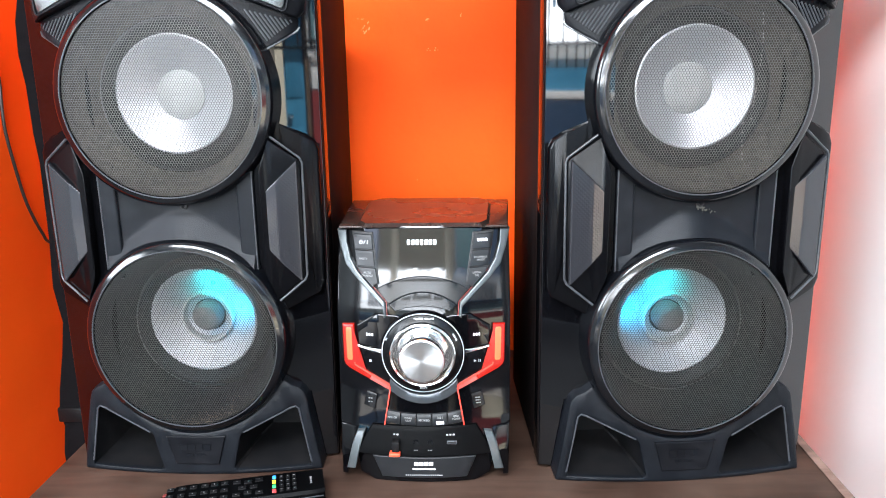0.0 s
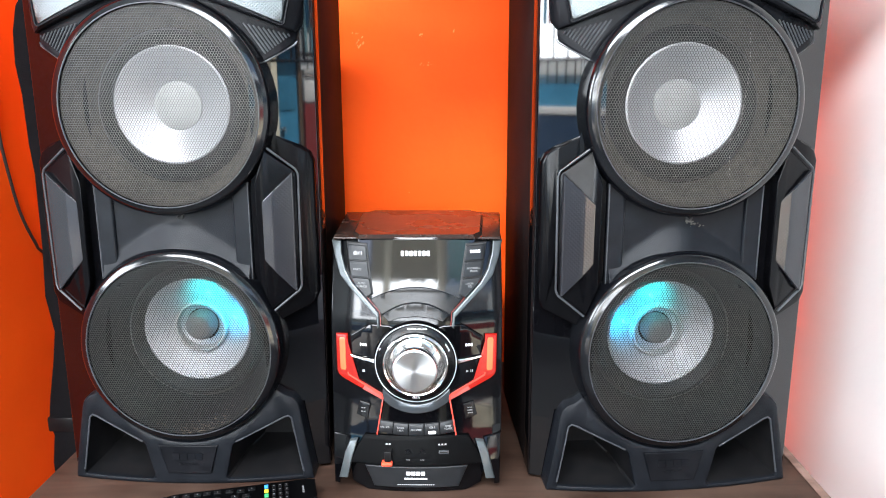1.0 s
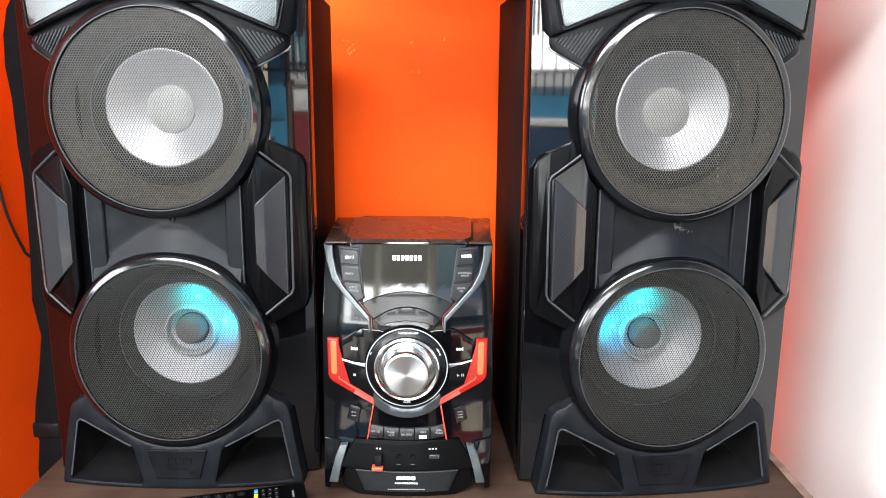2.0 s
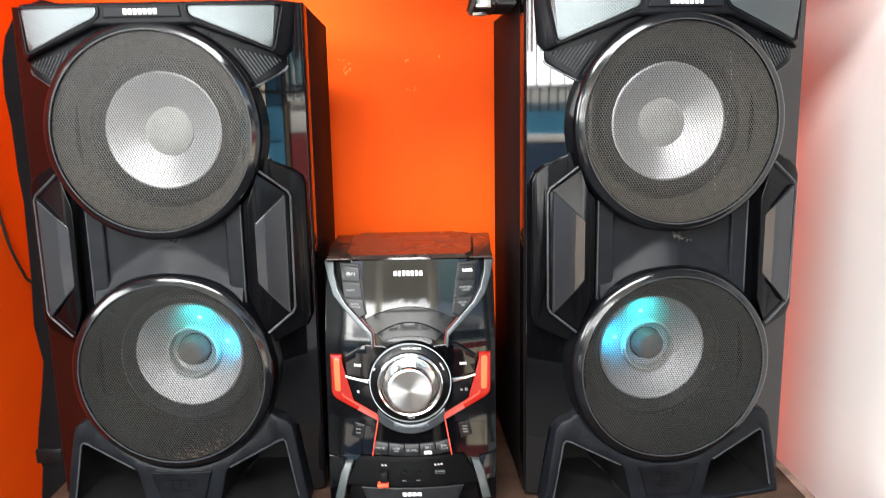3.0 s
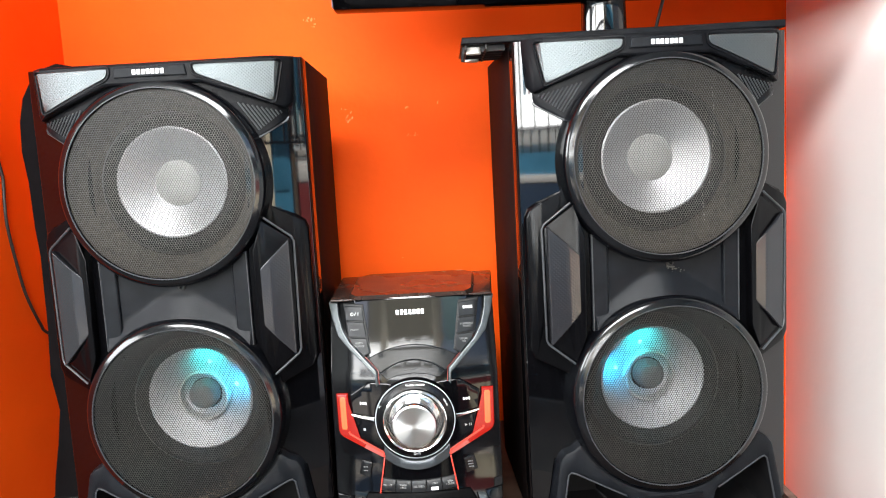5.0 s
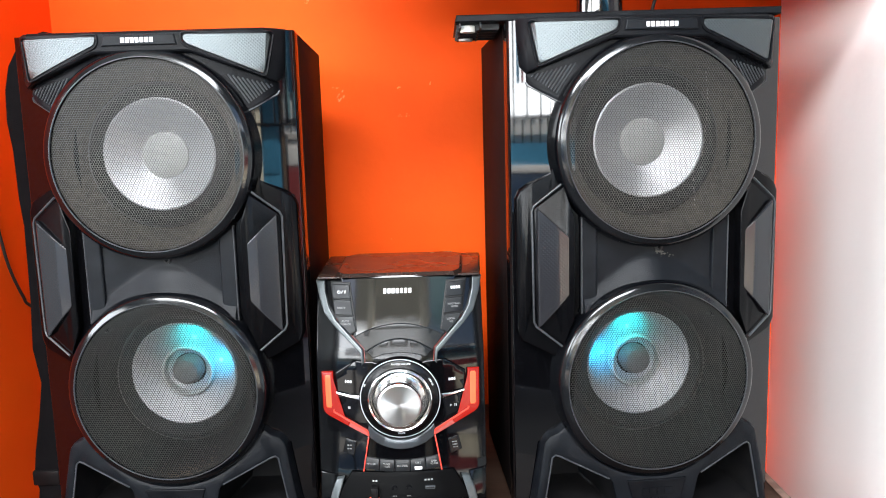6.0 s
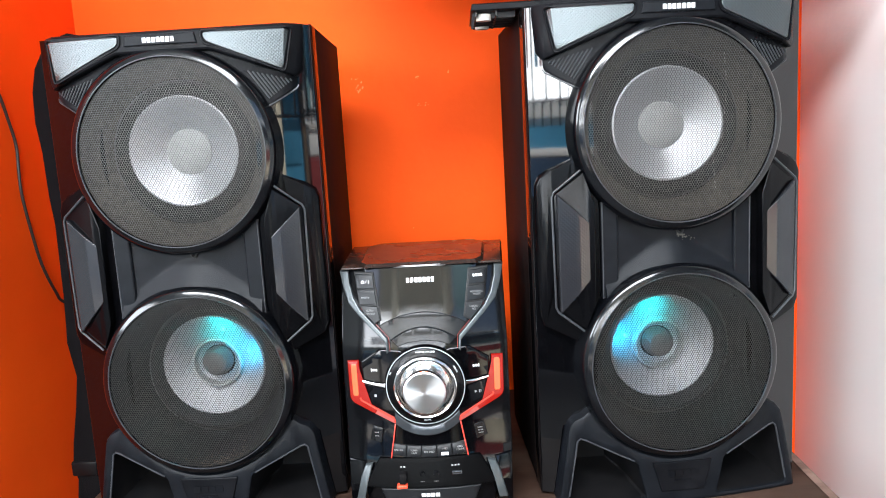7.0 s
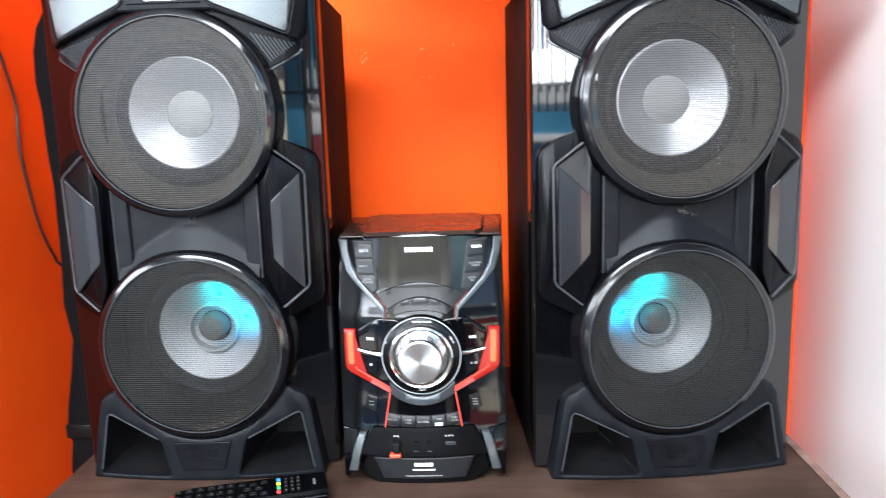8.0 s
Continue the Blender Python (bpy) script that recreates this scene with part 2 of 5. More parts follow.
def orange_paint(name, whitens):
    """Orange emulsion on plaster, brushed and slightly stained; if asked, it turns near-white towards the front and
    higher up.
    """
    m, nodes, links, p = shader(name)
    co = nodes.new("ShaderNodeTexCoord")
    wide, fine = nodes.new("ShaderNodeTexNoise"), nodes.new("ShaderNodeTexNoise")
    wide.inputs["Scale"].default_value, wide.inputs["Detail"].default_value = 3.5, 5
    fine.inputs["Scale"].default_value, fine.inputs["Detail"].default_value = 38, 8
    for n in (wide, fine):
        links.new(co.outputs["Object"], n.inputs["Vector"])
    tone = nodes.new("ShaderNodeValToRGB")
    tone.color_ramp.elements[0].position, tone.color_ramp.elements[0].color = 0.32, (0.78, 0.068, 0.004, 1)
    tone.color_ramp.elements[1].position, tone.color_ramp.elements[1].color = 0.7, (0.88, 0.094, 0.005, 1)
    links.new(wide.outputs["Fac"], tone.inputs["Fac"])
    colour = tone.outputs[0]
    if whitens:
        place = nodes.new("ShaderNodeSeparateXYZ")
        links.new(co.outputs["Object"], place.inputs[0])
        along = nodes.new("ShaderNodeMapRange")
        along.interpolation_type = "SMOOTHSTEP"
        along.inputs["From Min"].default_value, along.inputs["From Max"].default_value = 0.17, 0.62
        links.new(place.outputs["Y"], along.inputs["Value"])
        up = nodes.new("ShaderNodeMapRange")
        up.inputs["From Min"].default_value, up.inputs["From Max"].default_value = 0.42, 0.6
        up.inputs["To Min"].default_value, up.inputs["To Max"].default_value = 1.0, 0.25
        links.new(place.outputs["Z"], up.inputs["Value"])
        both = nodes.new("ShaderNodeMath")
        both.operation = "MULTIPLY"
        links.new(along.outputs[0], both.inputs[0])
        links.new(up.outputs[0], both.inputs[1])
        # mixes near-white into the orange by the two ramps above
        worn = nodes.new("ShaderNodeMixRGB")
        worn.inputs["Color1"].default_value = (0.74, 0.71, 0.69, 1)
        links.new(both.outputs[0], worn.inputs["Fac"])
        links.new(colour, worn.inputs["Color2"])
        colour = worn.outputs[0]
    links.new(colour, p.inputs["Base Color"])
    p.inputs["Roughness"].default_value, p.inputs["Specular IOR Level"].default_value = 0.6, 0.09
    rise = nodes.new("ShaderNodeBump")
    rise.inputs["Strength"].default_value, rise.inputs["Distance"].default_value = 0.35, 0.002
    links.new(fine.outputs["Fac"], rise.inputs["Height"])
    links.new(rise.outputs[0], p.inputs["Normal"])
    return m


def wood(name, dark, light, rough):
    m, nodes, links, p = shader(name)
    co = nodes.new("ShaderNodeTexCoord")
    stretch = nodes.new("ShaderNodeMapping")
    stretch.inputs["Scale"].default_value = (3.0, 26.0, 10.0)
    grain = nodes.new("ShaderNodeTexNoise")
    grain.inputs["Scale"].default_value, grain.inputs["Detail"].default_value, grain.inputs["Distortion"].default_value = 2.2, 9, 0.8
    links.new(co.outputs["Object"], stretch.inputs["Vector"])
    links.new(stretch.outputs[0], grain.inputs["Vector"])
    smear = nodes.new("ShaderNodeTexNoise")
    smear.inputs["Scale"].default_value, smear.inputs["Detail"].default_value = 9, 6
    links.new(co.outputs["Object"], smear.inputs["Vector"])
    tone = nodes.new("ShaderNodeValToRGB")
    tone.color_ramp.elements[0].position, tone.color_ramp.elements[0].color = 0.3, (*dark, 1)
    tone.color_ramp.elements[1].position, tone.color_ramp.elements[1].color = 0.75, (*light, 1)
    links.new(grain.outputs["Fac"], tone.inputs["Fac"])
    dirt = nodes.new("ShaderNodeMixRGB")
    dirt.inputs["Color2"].default_value = (0.095, 0.062, 0.046, 1)
    level = nodes.new("ShaderNodeMapRange")
    level.inputs["From Min"].default_value, level.inputs["From Max"].default_value = 0.4, 0.75
    level.inputs["To Max"].default_value = 0.4
    links.new(smear.outputs["Fac"], level.inputs["Value"])
    links.new(level.outputs[0], dirt.inputs["Fac"])
    links.new(tone.outputs[0], dirt.inputs["Color1"])
    links.new(dirt.outputs[0], p.inputs["Base Color"])
    p.inputs["Roughness"].default_value, p.inputs["Specular IOR Level"].default_value = rough, 0.15
    rise = nodes.new("ShaderNodeBump")
    rise.inputs["Strength"].default_value, rise.inputs["Distance"].default_value = 0.2, 0.001
    links.new(grain.outputs["Fac"], rise.inputs["Height"])
    links.new(rise.outputs[0], p.inputs["Normal"])
    return m


ORANGE = orange_paint("orange_wall_paint", False)
ORANGE_WHITE = orange_paint("orange_to_white_wall_paint", True)
TABLE = wood("brown_table_board", (0.015, 0.0078, 0.005), (0.042, 0.0215, 0.0145), 0.6)

PALE_WOOD = wood("worn_edge_wood", (0.09, 0.055, 0.043), (0.2, 0.13, 0.105), 0.6)


# ---- building blocks ----
def part(name, bm, material, parent=None, label="", smooth=27):
    """One mesh object, under a thing or a part."""
    me = bpy.data.meshes.new(name)
    bmesh.ops.recalc_face_normals(bm, faces=bm.faces)
    bm.to_mesh(me)
    bm.free()
    me.materials.append(material)
    if smooth:
        me.shade_smooth()
        me.set_sharp_from_angle(angle=radians(smooth))
    ob = new(name, me)
    ob.parent = parent
    if label:
        ob["label"] = label
    return ob


def thing(name, m, label, category, group=""):
    ob = new(name)
    ob.empty_display_size = 0.05
    ob.matrix_basis = m
    return tagged(ob, label, category, group)


def box(bm, a, b, bevel=0.0):
    r = bmesh.ops.create_cube(bm, size=1)
    for v in r["verts"]:
        v.co = Vector([a[i] + (b[i] - a[i]) * (v.co[i] + 0.5) for i in range(3)])
    if bevel > 0:
        edges = list({e for v in r["verts"] for e in v.link_edges})
        bmesh.ops.bevel(bm, geom=edges, offset=bevel, segments=2, profile=0.5, affect="EDGES")
    return bm


def boxed(a, b, bevel=0.0):
    return box(bmesh.new(), a, b, bevel)


def inset(points, w):
    """The outline moved inwards by w; points run either way round."""
    n = len(points)
    area = sum(points[i][0] * points[(i + 1) % n][1] - points[(i + 1) % n][0] * points[i][1] for i in range(n))
    s = 1 if area > 0 else -1
    out = []
    for i in range(n):
        p, q, r = Vector(points[i - 1]), Vector(points[i]), Vector(points[(i + 1) % n])
        d1, d2 = (q - p).normalized(), (r - q).normalized()
        n1, n2 = Vector((-d1.y, d1.x)) * s, Vector((-d2.y, d2.x)) * s
        m = n1 + n2
        k = m.length_squared
        m = m * (2 / k) if k > 0.3 else n1
        out.append(tuple(q + m * w))
    return out


def prism(bm, points, y0, y1, bevel=0.0015, bend=None, step=0.01, across="x"):
    """A slab with the outline points (u, z), its front at y0 and its back at y1, with eased front edges; bend(u, z) pushes it along y."""
    bit = bmesh.new()
    rings = [[bit.verts.new((u, y1, z)) for u, z in points], [bit.verts.new((u, y0 + bevel, z)) for u, z in points]]
    if bevel > 0:
        half = inset(points, bevel * 0.35)
        rings.append([bit.verts.new((u, y0 + bevel * 0.35, z)) for u, z in half])
        rings.append([bit.verts.new((u, y0, z)) for u, z in inset(points, bevel)])
    n = len(points)
    for a, b in zip(rings, rings[1:]):
        for i in range(n):
            bit.faces.new((a[i], a[(i + 1) % n], b[(i + 1) % n], b[i]))
    bit.faces.new(rings[-1])
    bit.faces.new(rings[0][::-1])
    bmesh.ops.triangulate(bit, faces=[f for f in bit.faces if len(f.verts) > 4])
    if bend:
        for axis, letter in ((0, "x"), (2, "z")):
            if letter in across:
                low, high = min(v.co[axis] for v in bit.verts), max(v.co[axis] for v in bit.verts)
                k = math.floor(low / step) + 1
                while k * step < high - 1e-5:
                    at, no = [0, 0, 0], [0, 0, 0]
                    at[axis], no[axis] = k * step, 1
                    bmesh.ops.bisect_plane(bit, geom=bit.verts[:] + bit.edges[:] + bit.faces[:], plane_co=at, plane_no=no, dist=1e-6)
                    k += 1
        for v in bit.verts:
            v.co.y += bend(v.co.x, v.co.z)
    bmesh.ops.recalc_face_normals(bit, faces=bit.faces)
    merge(bm, bit)
    return bm


def pierced(outline, holes, y0, y1, bevel, bend, step=0.01):
    """A slab with openings, its front edges eased all round."""
    bit = bmesh.new()
    front = []
    for loop, sign in [(outline, 1)] + [(h, -1) for h in holes]:
        rings = [[bit.verts.new((u, y, z)) for u, z in inset(loop, sign * w)] for w, y in ((0, y1), (0, y0 + bevel), (0.3 * bevel, y0 + 0.3 * bevel), (bevel, y0))]
        n = len(loop)
        for a, b in zip(rings, rings[1:]):
            for i in range(n):
                bit.faces.new((a[i], a[(i + 1) % n], b[(i + 1) % n], b[i]))
        front += [bit.edges.get((rings[-1][i], rings[-1][(i + 1) % n])) for i in range(n)]
    bmesh.ops.triangle_fill(bit, use_beauty=True, edges=front)
    low, high = min(v.co.x for v in bit.verts), max(v.co.x for v in bit.verts)
    k = math.floor(low / step) + 1
    while k * step < high - 1e-5:
        bmesh.ops.bisect_plane(bit, geom=bit.verts[:] + bit.edges[:] + bit.faces[:], plane_co=(k * step, 0, 0), plane_no=(1, 0, 0), dist=1e-6)
        k += 1
    for z in (0.03, 0.055, 0.08):
        bmesh.ops.bisect_plane(bit, geom=bit.verts[:] + bit.edges[:] + bit.faces[:], plane_co=(0, 0, z), plane_no=(0, 0, 1), dist=1e-6)
    for v in bit.verts:
        v.co.y += bend(v.co.x, v.co.z)
    return bit


def merge(bm, bit):
    made = {v: bm.verts.new(v.co) for v in bit.verts}
    for f in bit.faces:
        bm.faces.new([made[v] for v in f.verts])
    bit.free()


def slab(points, y0, y1, **more):
    return prism(bmesh.new(), points, y0, y1, **more)


def lathe(bm, profile, z0, u0=0.0, steps=72, caps=False):
    """A body turned about a line along y through (u0, z0); profile runs in (radius, y)."""
    rings = []
    for r, y in profile:
        if r < 1e-6:
            rings.append([bm.verts.new((u0, y, z0))])
        else:
            rings.append([bm.verts.new((u0 + r * math.cos(2 * math.pi * i / steps), y, z0 + r * math.sin(2 * math.pi * i / steps))) for i in range(steps)])
    for a, b in zip(rings, rings[1:]):
        for i in range(steps):
            j = (i + 1) % steps
            if len(a) == 1:
                bm.faces.new((a[0], b[j], b[i]))
            elif len(b) == 1:
                bm.faces.new((a[i], a[j], b[0]))
            else:
                bm.faces.new((a[i], a[j], b[j], b[i]))
    return bm


def turned(profile, z0, u0=0.0, steps=72):
    return lathe(bmesh.new(), profile, z0, u0, steps)


def tube(bm, points, r, closed=False, steps=8):
    """A round rod along 3D points."""
    pts = [Vector(p) for p in points]
    n = len(pts)
    rings = []
    for i, p in enumerate(pts):
        if closed:
            d = pts[(i + 1) % n] - pts[i - 1]
        else:
            d = pts[min(i + 1, n - 1)] - pts[max(i - 1, 0)]
        d.normalize()
        side = d.cross(Vector((0, 1, 0)))
        if side.length < 0.1:
            side = d.cross(Vector((1, 0, 0)))
        side.normalize()
        up = side.cross(d)
        rings.append([bm.verts.new(p + r * (math.cos(2 * math.pi * k / steps) * side + math.sin(2 * math.pi * k / steps) * up)) for k in range(steps)])
    for i in range(n if closed else n - 1):
        a, b = rings[i], rings[(i + 1) % n]
        for k in range(steps):
            bm.faces.new((a[k], a[(k + 1) % steps], b[(k + 1) % steps], b[k]))
    if not closed:
        bm.faces.new(rings[0][::-1])
        bm.faces.new(rings[-1])
    return bm


def arc(r, z0, a0, a1, n=16):
    """Points (u, z) on a circle about (0, z0), from a0 to a1 degrees."""
    return [(r * math.cos(radians(a0 + (a1 - a0) * i / n)), z0 + r * math.sin(radians(a0 + (a1 - a0) * i / n))) for i in range(n + 1)]


def rounded(points, r, n=4):
    """The outline with its corners eased."""
    out = []
    for i, q in enumerate(points):
        a, b, c = Vector(points[i - 1]), Vector(q), Vector(points[(i + 1) % len(points)])
        p0, p1 = b + (a - b).normalized() * min(r, 0.45 * (a - b).length), b + (c - b).normalized() * min(r, 0.45 * (c - b).length)
        for k in range(n + 1):
            t = k / n
            w = p0 * (1 - t) ** 2 + b * 2 * t * (1 - t) + p1 * t * t
            out.append((w.x, w.y))
    return out


def mirror(points, side):
    return [(side * u, z) for u, z in points]


def lettering(name, text, size, m, material, parent, wide=1.0):
    """Flat raised lettering in the built-in font, facing -y before m."""
    curve = bpy.data.curves.new(name, "FONT")
    curve.body, curve.size, curve.align_x, curve.align_y, curve.extrude, curve.resolution_u = text, size, "CENTER", "CENTER", 0.00012, 2
    ob = bpy.data.objects.new(name, curve)
    scene.collection.objects.link(ob)
    bpy.context.view_layer.update()
    me = bpy.data.meshes.new_from_object(ob.evaluated_get(bpy.context.evaluated_depsgraph_get()))
    bpy.data.objects.remove(ob)
    bpy.data.curves.remove(curve)
    me.transform(m @ pose(0, 0, 0, 90, 0, 0) @ Matrix.Diagonal((wide, 1, 1, 1)))
    me.materials.append(material)
    made = new(name, me)
    made.parent = parent
    return made


# ---- the place ----
def structure(name, bm, material):
    return tagged(part(name, bm, material, smooth=0), kind="structure")


LEFT, RIGHT, BACK = -0.563, 0.600, 0.370
structure("floor", boxed((-2.2, -2.7, -0.85), (2.2, 0.5, -0.75)), CEMENT)
# ceiling with an assumed gap, left open for the overhead lamp
roof = bmesh.new()
for a, b in (((-2.2, -2.7, 1.95), (2.2, -2.0, 2.05)), ((-2.2, -1.3, 1.95), (2.2, 0.5, 2.05)), ((-2.2, -2.0, 1.95), (-1.3, -1.3, 2.05)), ((0.6, -2.0, 1.95), (2.2, -1.3, 2.05))):
    box(roof, a, b)
structure("ceiling", roof, DIM)
structure("wall_back", boxed((LEFT - 0.1, BACK, -0.75), (RIGHT + 0.1, BACK + 0.1, 1.95)), ORANGE)
structure("wall_left", boxed((LEFT - 0.1, -0.13, -0.75), (LEFT, BACK, 1.95)), ORANGE)
structure("wall_right", boxed((RIGHT, -0.13, -0.75), (RIGHT + 0.1, BACK, 1.95)), ORANGE_WHITE)
# unseen wall; its gap is added for the side fill lamp
side = bmesh.new()
for a, b in (((-2.2, -2.6, -0.75), (-2.1, -0.03, 0.6)), ((-2.2, -2.6, 1.4), (-2.1, -0.03, 1.95)), ((-2.2, -2.6, 0.6), (-2.1, -1.7, 1.4)), ((-2.2, -0.6, 0.6), (-2.1, -0.03, 1.4))):
    box(side, a, b)
structure("wall_side_left", side, DIM)
# the unseen right walls are white to bounce light to the left
structure("wall_side_right", boxed((2.1, -2.6, -0.75), (2.2, -0.03, 1.95)), WHITE)
structure("wall_return_left", boxed((-2.1, -0.13, -0.75), (LEFT - 0.1, -0.03, 1.95)), DIM)
structure("wall_return_right", boxed((RIGHT + 0.1, -0.13, -0.75), (2.1, -0.03, 1.95)), WHITE)
structure("wall_front_left", boxed((-2.2, -2.7, -0.75), (-2.0, -2.6, 1.95)), DIM)
structure("wall_front_right", boxed((2.0, -2.7, -0.75), (2.2, -2.6, 1.95)), DIM)
structure("ground", boxed((-400, -400, -1.0), (400, 400, -0.88)), CONCRETE)

# steel bars and two cream posts in the open front behind the viewer
bars = tagged(new("window_grille"), "dark steel bars over a dark panel across the open front", "window grille")
bars.matrix_basis = pose(0, -2.62, -0.75)
for z in (1.29, 1.85):
    part("rail", boxed((-1.7, -0.005, z), (1.8, 0.035, z + 0.015), 0.004), CABLE, bars)
# low dark panel, added to block the bright ground from the gloss
part("apron", boxed((-0.95, 0.0, 0.02), (0.98, 0.03, 0.86), 0.004), INK, bars, "dark panel added to hide the bright ground")
for k, (tone, half, low, high) in enumerate(((BLUE, 0.012, 1.45, 1.85), (MAROON, 0.01, 1.45, 1.85), (CABLE, 0.006, 1.305, 1.85))):
    upright = part("bar", boxed((-half, 0.0, low), (half, 0.02, high), 0.002), tone, bars)
    for i in range(30):
        b = upright.copy() if i else upright
        if i:
            scene.collection.objects.link(b)
        b.location.x = -1.65 + i * 0.115 + k * 0.038
for x in (-0.98, 0.40):
    tagged(part("post", boxed((x, -2.6, -0.75), (x + 0.16, -2.48, 1.95), 0.01), CREAM), "cream painted post in the shop front", "post", "posts in the shop front")

# a blue gate in the yard, between a cream pillar and a red wall
door = tagged(new("gate_leaf"), "blue painted wooden gate leaf standing in the yard", "gate")
door.matrix_basis = pose(1.17, -4.1, -0.88, 0, 0, 0)
part("panel", boxed((0, 0, 0.02), (0.27, 0.035, 2.02), 0.004), BLUE, door)
for z in (0.25, 1.15):
    part("moulding", boxed((0.03, 0.036, z), (0.24, 0.046, z + 0.7), 0.004), BLUE, door)
part("handle", boxed((0.03, 0.047, 1.02), (0.09, 0.075, 1.04), 0.003), CHROME, door, "chrome handle")

tagged(part("pillar", boxed((0.93, -4.15, -0.88), (1.15, -3.95, 1.5), 0.01), CREAM), "cream painted gate pillar", "pillar")
tagged(part("gate_post", boxed((1.45, -4.12, -0.88), (1.50, -4.04, 1.3), 0.006), BARK), "brown wooden gate post", "post")
yard = thing("yard_wall", pose(1.51, -4.2, -0.88), "red painted yard wall with a white band", "wall")
part("wall", boxed((0, 0, 0), (2.2, 0.2, 1.20)), MAROON, yard)
part("band", boxed((0, -0.01, 1.20), (2.2, 0.21, 1.37), 0.004), WHITE, yard, "white band")
# added where the ear lens reflects it as a pale patch
part("footing", boxed((0.4, 0.2, 0), (2.2, 0.215, 0.62), 0.004), CREAM, yard, "cream footing added for its reflection")
part("coping", boxed((0, -0.03, 1.37), (2.2, 0.23, 1.41), 0.006), CONCRETE, yard, "grey coping")
# unseen boards, added so display and screen reflect pale bands instead of sky
awning = thing("awning", pose(0, -3.45, -0.88), "unseen cream and pale blue boards on a beam, added to be reflected", "awning")
for x in (-1.85, 2.75):
    part("pole", boxed((x - 0.03, -0.03, 0.0), (x + 0.03, 0.03, 3.5), 0.004), CABLE, awning)
part("beam", boxed((-1.88, -0.03, 3.5), (2.78, 0.03, 3.56), 0.004), CABLE, awning)
for a, b, tone in ((-1.05, -0.62, CREAM), (-0.58, -0.40, WHITE), (0.9, 1.66, SEA)):
    part("board", boxed((a, -0.015, 2.45), (b, 0.01, 3.5), 0.004), tone, awning)
part("sheet", boxed((-1.82, 0.012, 2.40), (0.86, 0.02, 3.5), 0.003), CANVAS, awning, "grey tan canvas added to keep sky out of the display")
part("valance", boxed((-1.82, -0.05, 2.28), (-0.13, -0.03, 2.60), 0.004), CREAM, awning, "cream board added to be reflected in the screen")
neighbour = tagged(new("house"), "white house with a blue dado and a barred veranda", "house")
neighbour.matrix_basis = pose(0, -6.2, -0.88)
part("wall", boxed((-5, -3, 0), (5, -0.2, 3.4)), WHITE, neighbour)
part("plinth", boxed((-5, -0.2, 0), (5, 0, 1.02)), NAVY, neighbour, "dark blue painted plinth")
part("coping", boxed((-5, -0.22, 1.02), (5, 0.02, 1.09), 0.01), WHITE, neighbour)
part("dado", boxed((-5, -0.2, 1.09), (5, -0.05, 1.30)), BLUE, neighbour, "blue dado")
part("rail", boxed((-5, -0.08, 1.56), (5, -0.03, 1.60), 0.008), CABLE, neighbour)
bar = part("bar", boxed((-0.012, -0.07, 1.30), (0.012, -0.045, 1.56), 0.003), CABLE, neighbour)
for i in range(60):
    b = bar.copy()
    scene.collection.objects.link(b)
    b.location.x = -4.9 + i * 0.165
part("roof", boxed((-5.3, -3.3, 2.75), (5.3, 0.35, 2.85), 0.01), BLUE, neighbour, "blue sheet roof")
slat = part("slat", boxed((-0.045, -0.15, 1.60), (0.045, -0.13, 2.74), 0.003), SEA, neighbour, "pale blue slat")
for i in range(60):
    b = slat.copy()
    scene.collection.objects.link(b)
    b.location.x = -4.9 + i * 0.165


def tree(x, y, height):
    t = tagged(new("tree"), "leafy green tree with a brown trunk", "tree")
    t.matrix_basis = pose(x, y, -0.9)
    bm = bmesh.new()
    for i in range(6):
        a = i * 1.05
        tip = (0.9 * math.cos(a), 0.9 * math.sin(a), height * 0.75 + 0.2 * (i % 3))
        tube(bm, [(0, 0, 0), (0.03, 0.02, height * 0.3), (0.05, 0.0, height * 0.45), tip], 0.06)
    part("trunk", bm, BARK, t)
    rng = random.Random(5)
    verts, faces = [], []
    for i in range(2600):
        d = Vector((rng.gauss(0, 1), rng.gauss(0, 1), rng.gauss(0, 0.8))).normalized() * (0.5 + 0.9 * rng.random() ** 0.5)
        c = Vector((0, 0, height * 0.8)) + d + 0.3 * noise.noise_vector(d * 1.7)
        a, b = Vector((rng.gauss(0, 1), rng.gauss(0, 1), rng.gauss(0, 1))).normalized() * 0.09, Vector((rng.gauss(0, 1), rng.gauss(0, 1), rng.gauss(0, 1))).normalized() * 0.05
        k = len(verts)
        verts += [c - a, c + b, c + a, c - b]
        faces.append((k, k + 1, k + 2, k + 3))
    me = bpy.data.meshes.new("crown")
    me.from_pydata(verts, [], faces)
    me.materials.append(LEAF)
    new("crown", me).parent = t


tree(0.55, -16.0, 7.0)


def panelling(m, label):
    """Unseen painted boards, added on a side wall to be reflected: dark foot, coloured rail, pale upright planks with
    gaps, striped boards above.
    """
    t = thing("panelling", m, label, "panelling", "painted boards on the side wall")
    part("rail", boxed((0.0, -2.5, 1.24), (0.02, -0.2, 1.41), 0.003), BLUE, t, "blue painted rail")
    pale = part("plank", boxed((0.0, -2.5, 1.42), (0.015, -2.44, 1.68), 0.002), WHITE, t)
    tones = [part("board", boxed((0.0, -2.5, 1.70), (0.015, -2.43, 2.6), 0.002), tone, t) for tone in (WHITE, BLUE, MAROON)]
    for i in range(1, 31):
        b = pale.copy()
        scene.collection.objects.link(b)
        b.location.y = i * 0.075
        c = tones[(i * 7) % 3].copy()
        scene.collection.objects.link(c)
        c.location.y = i * 0.075
    return t


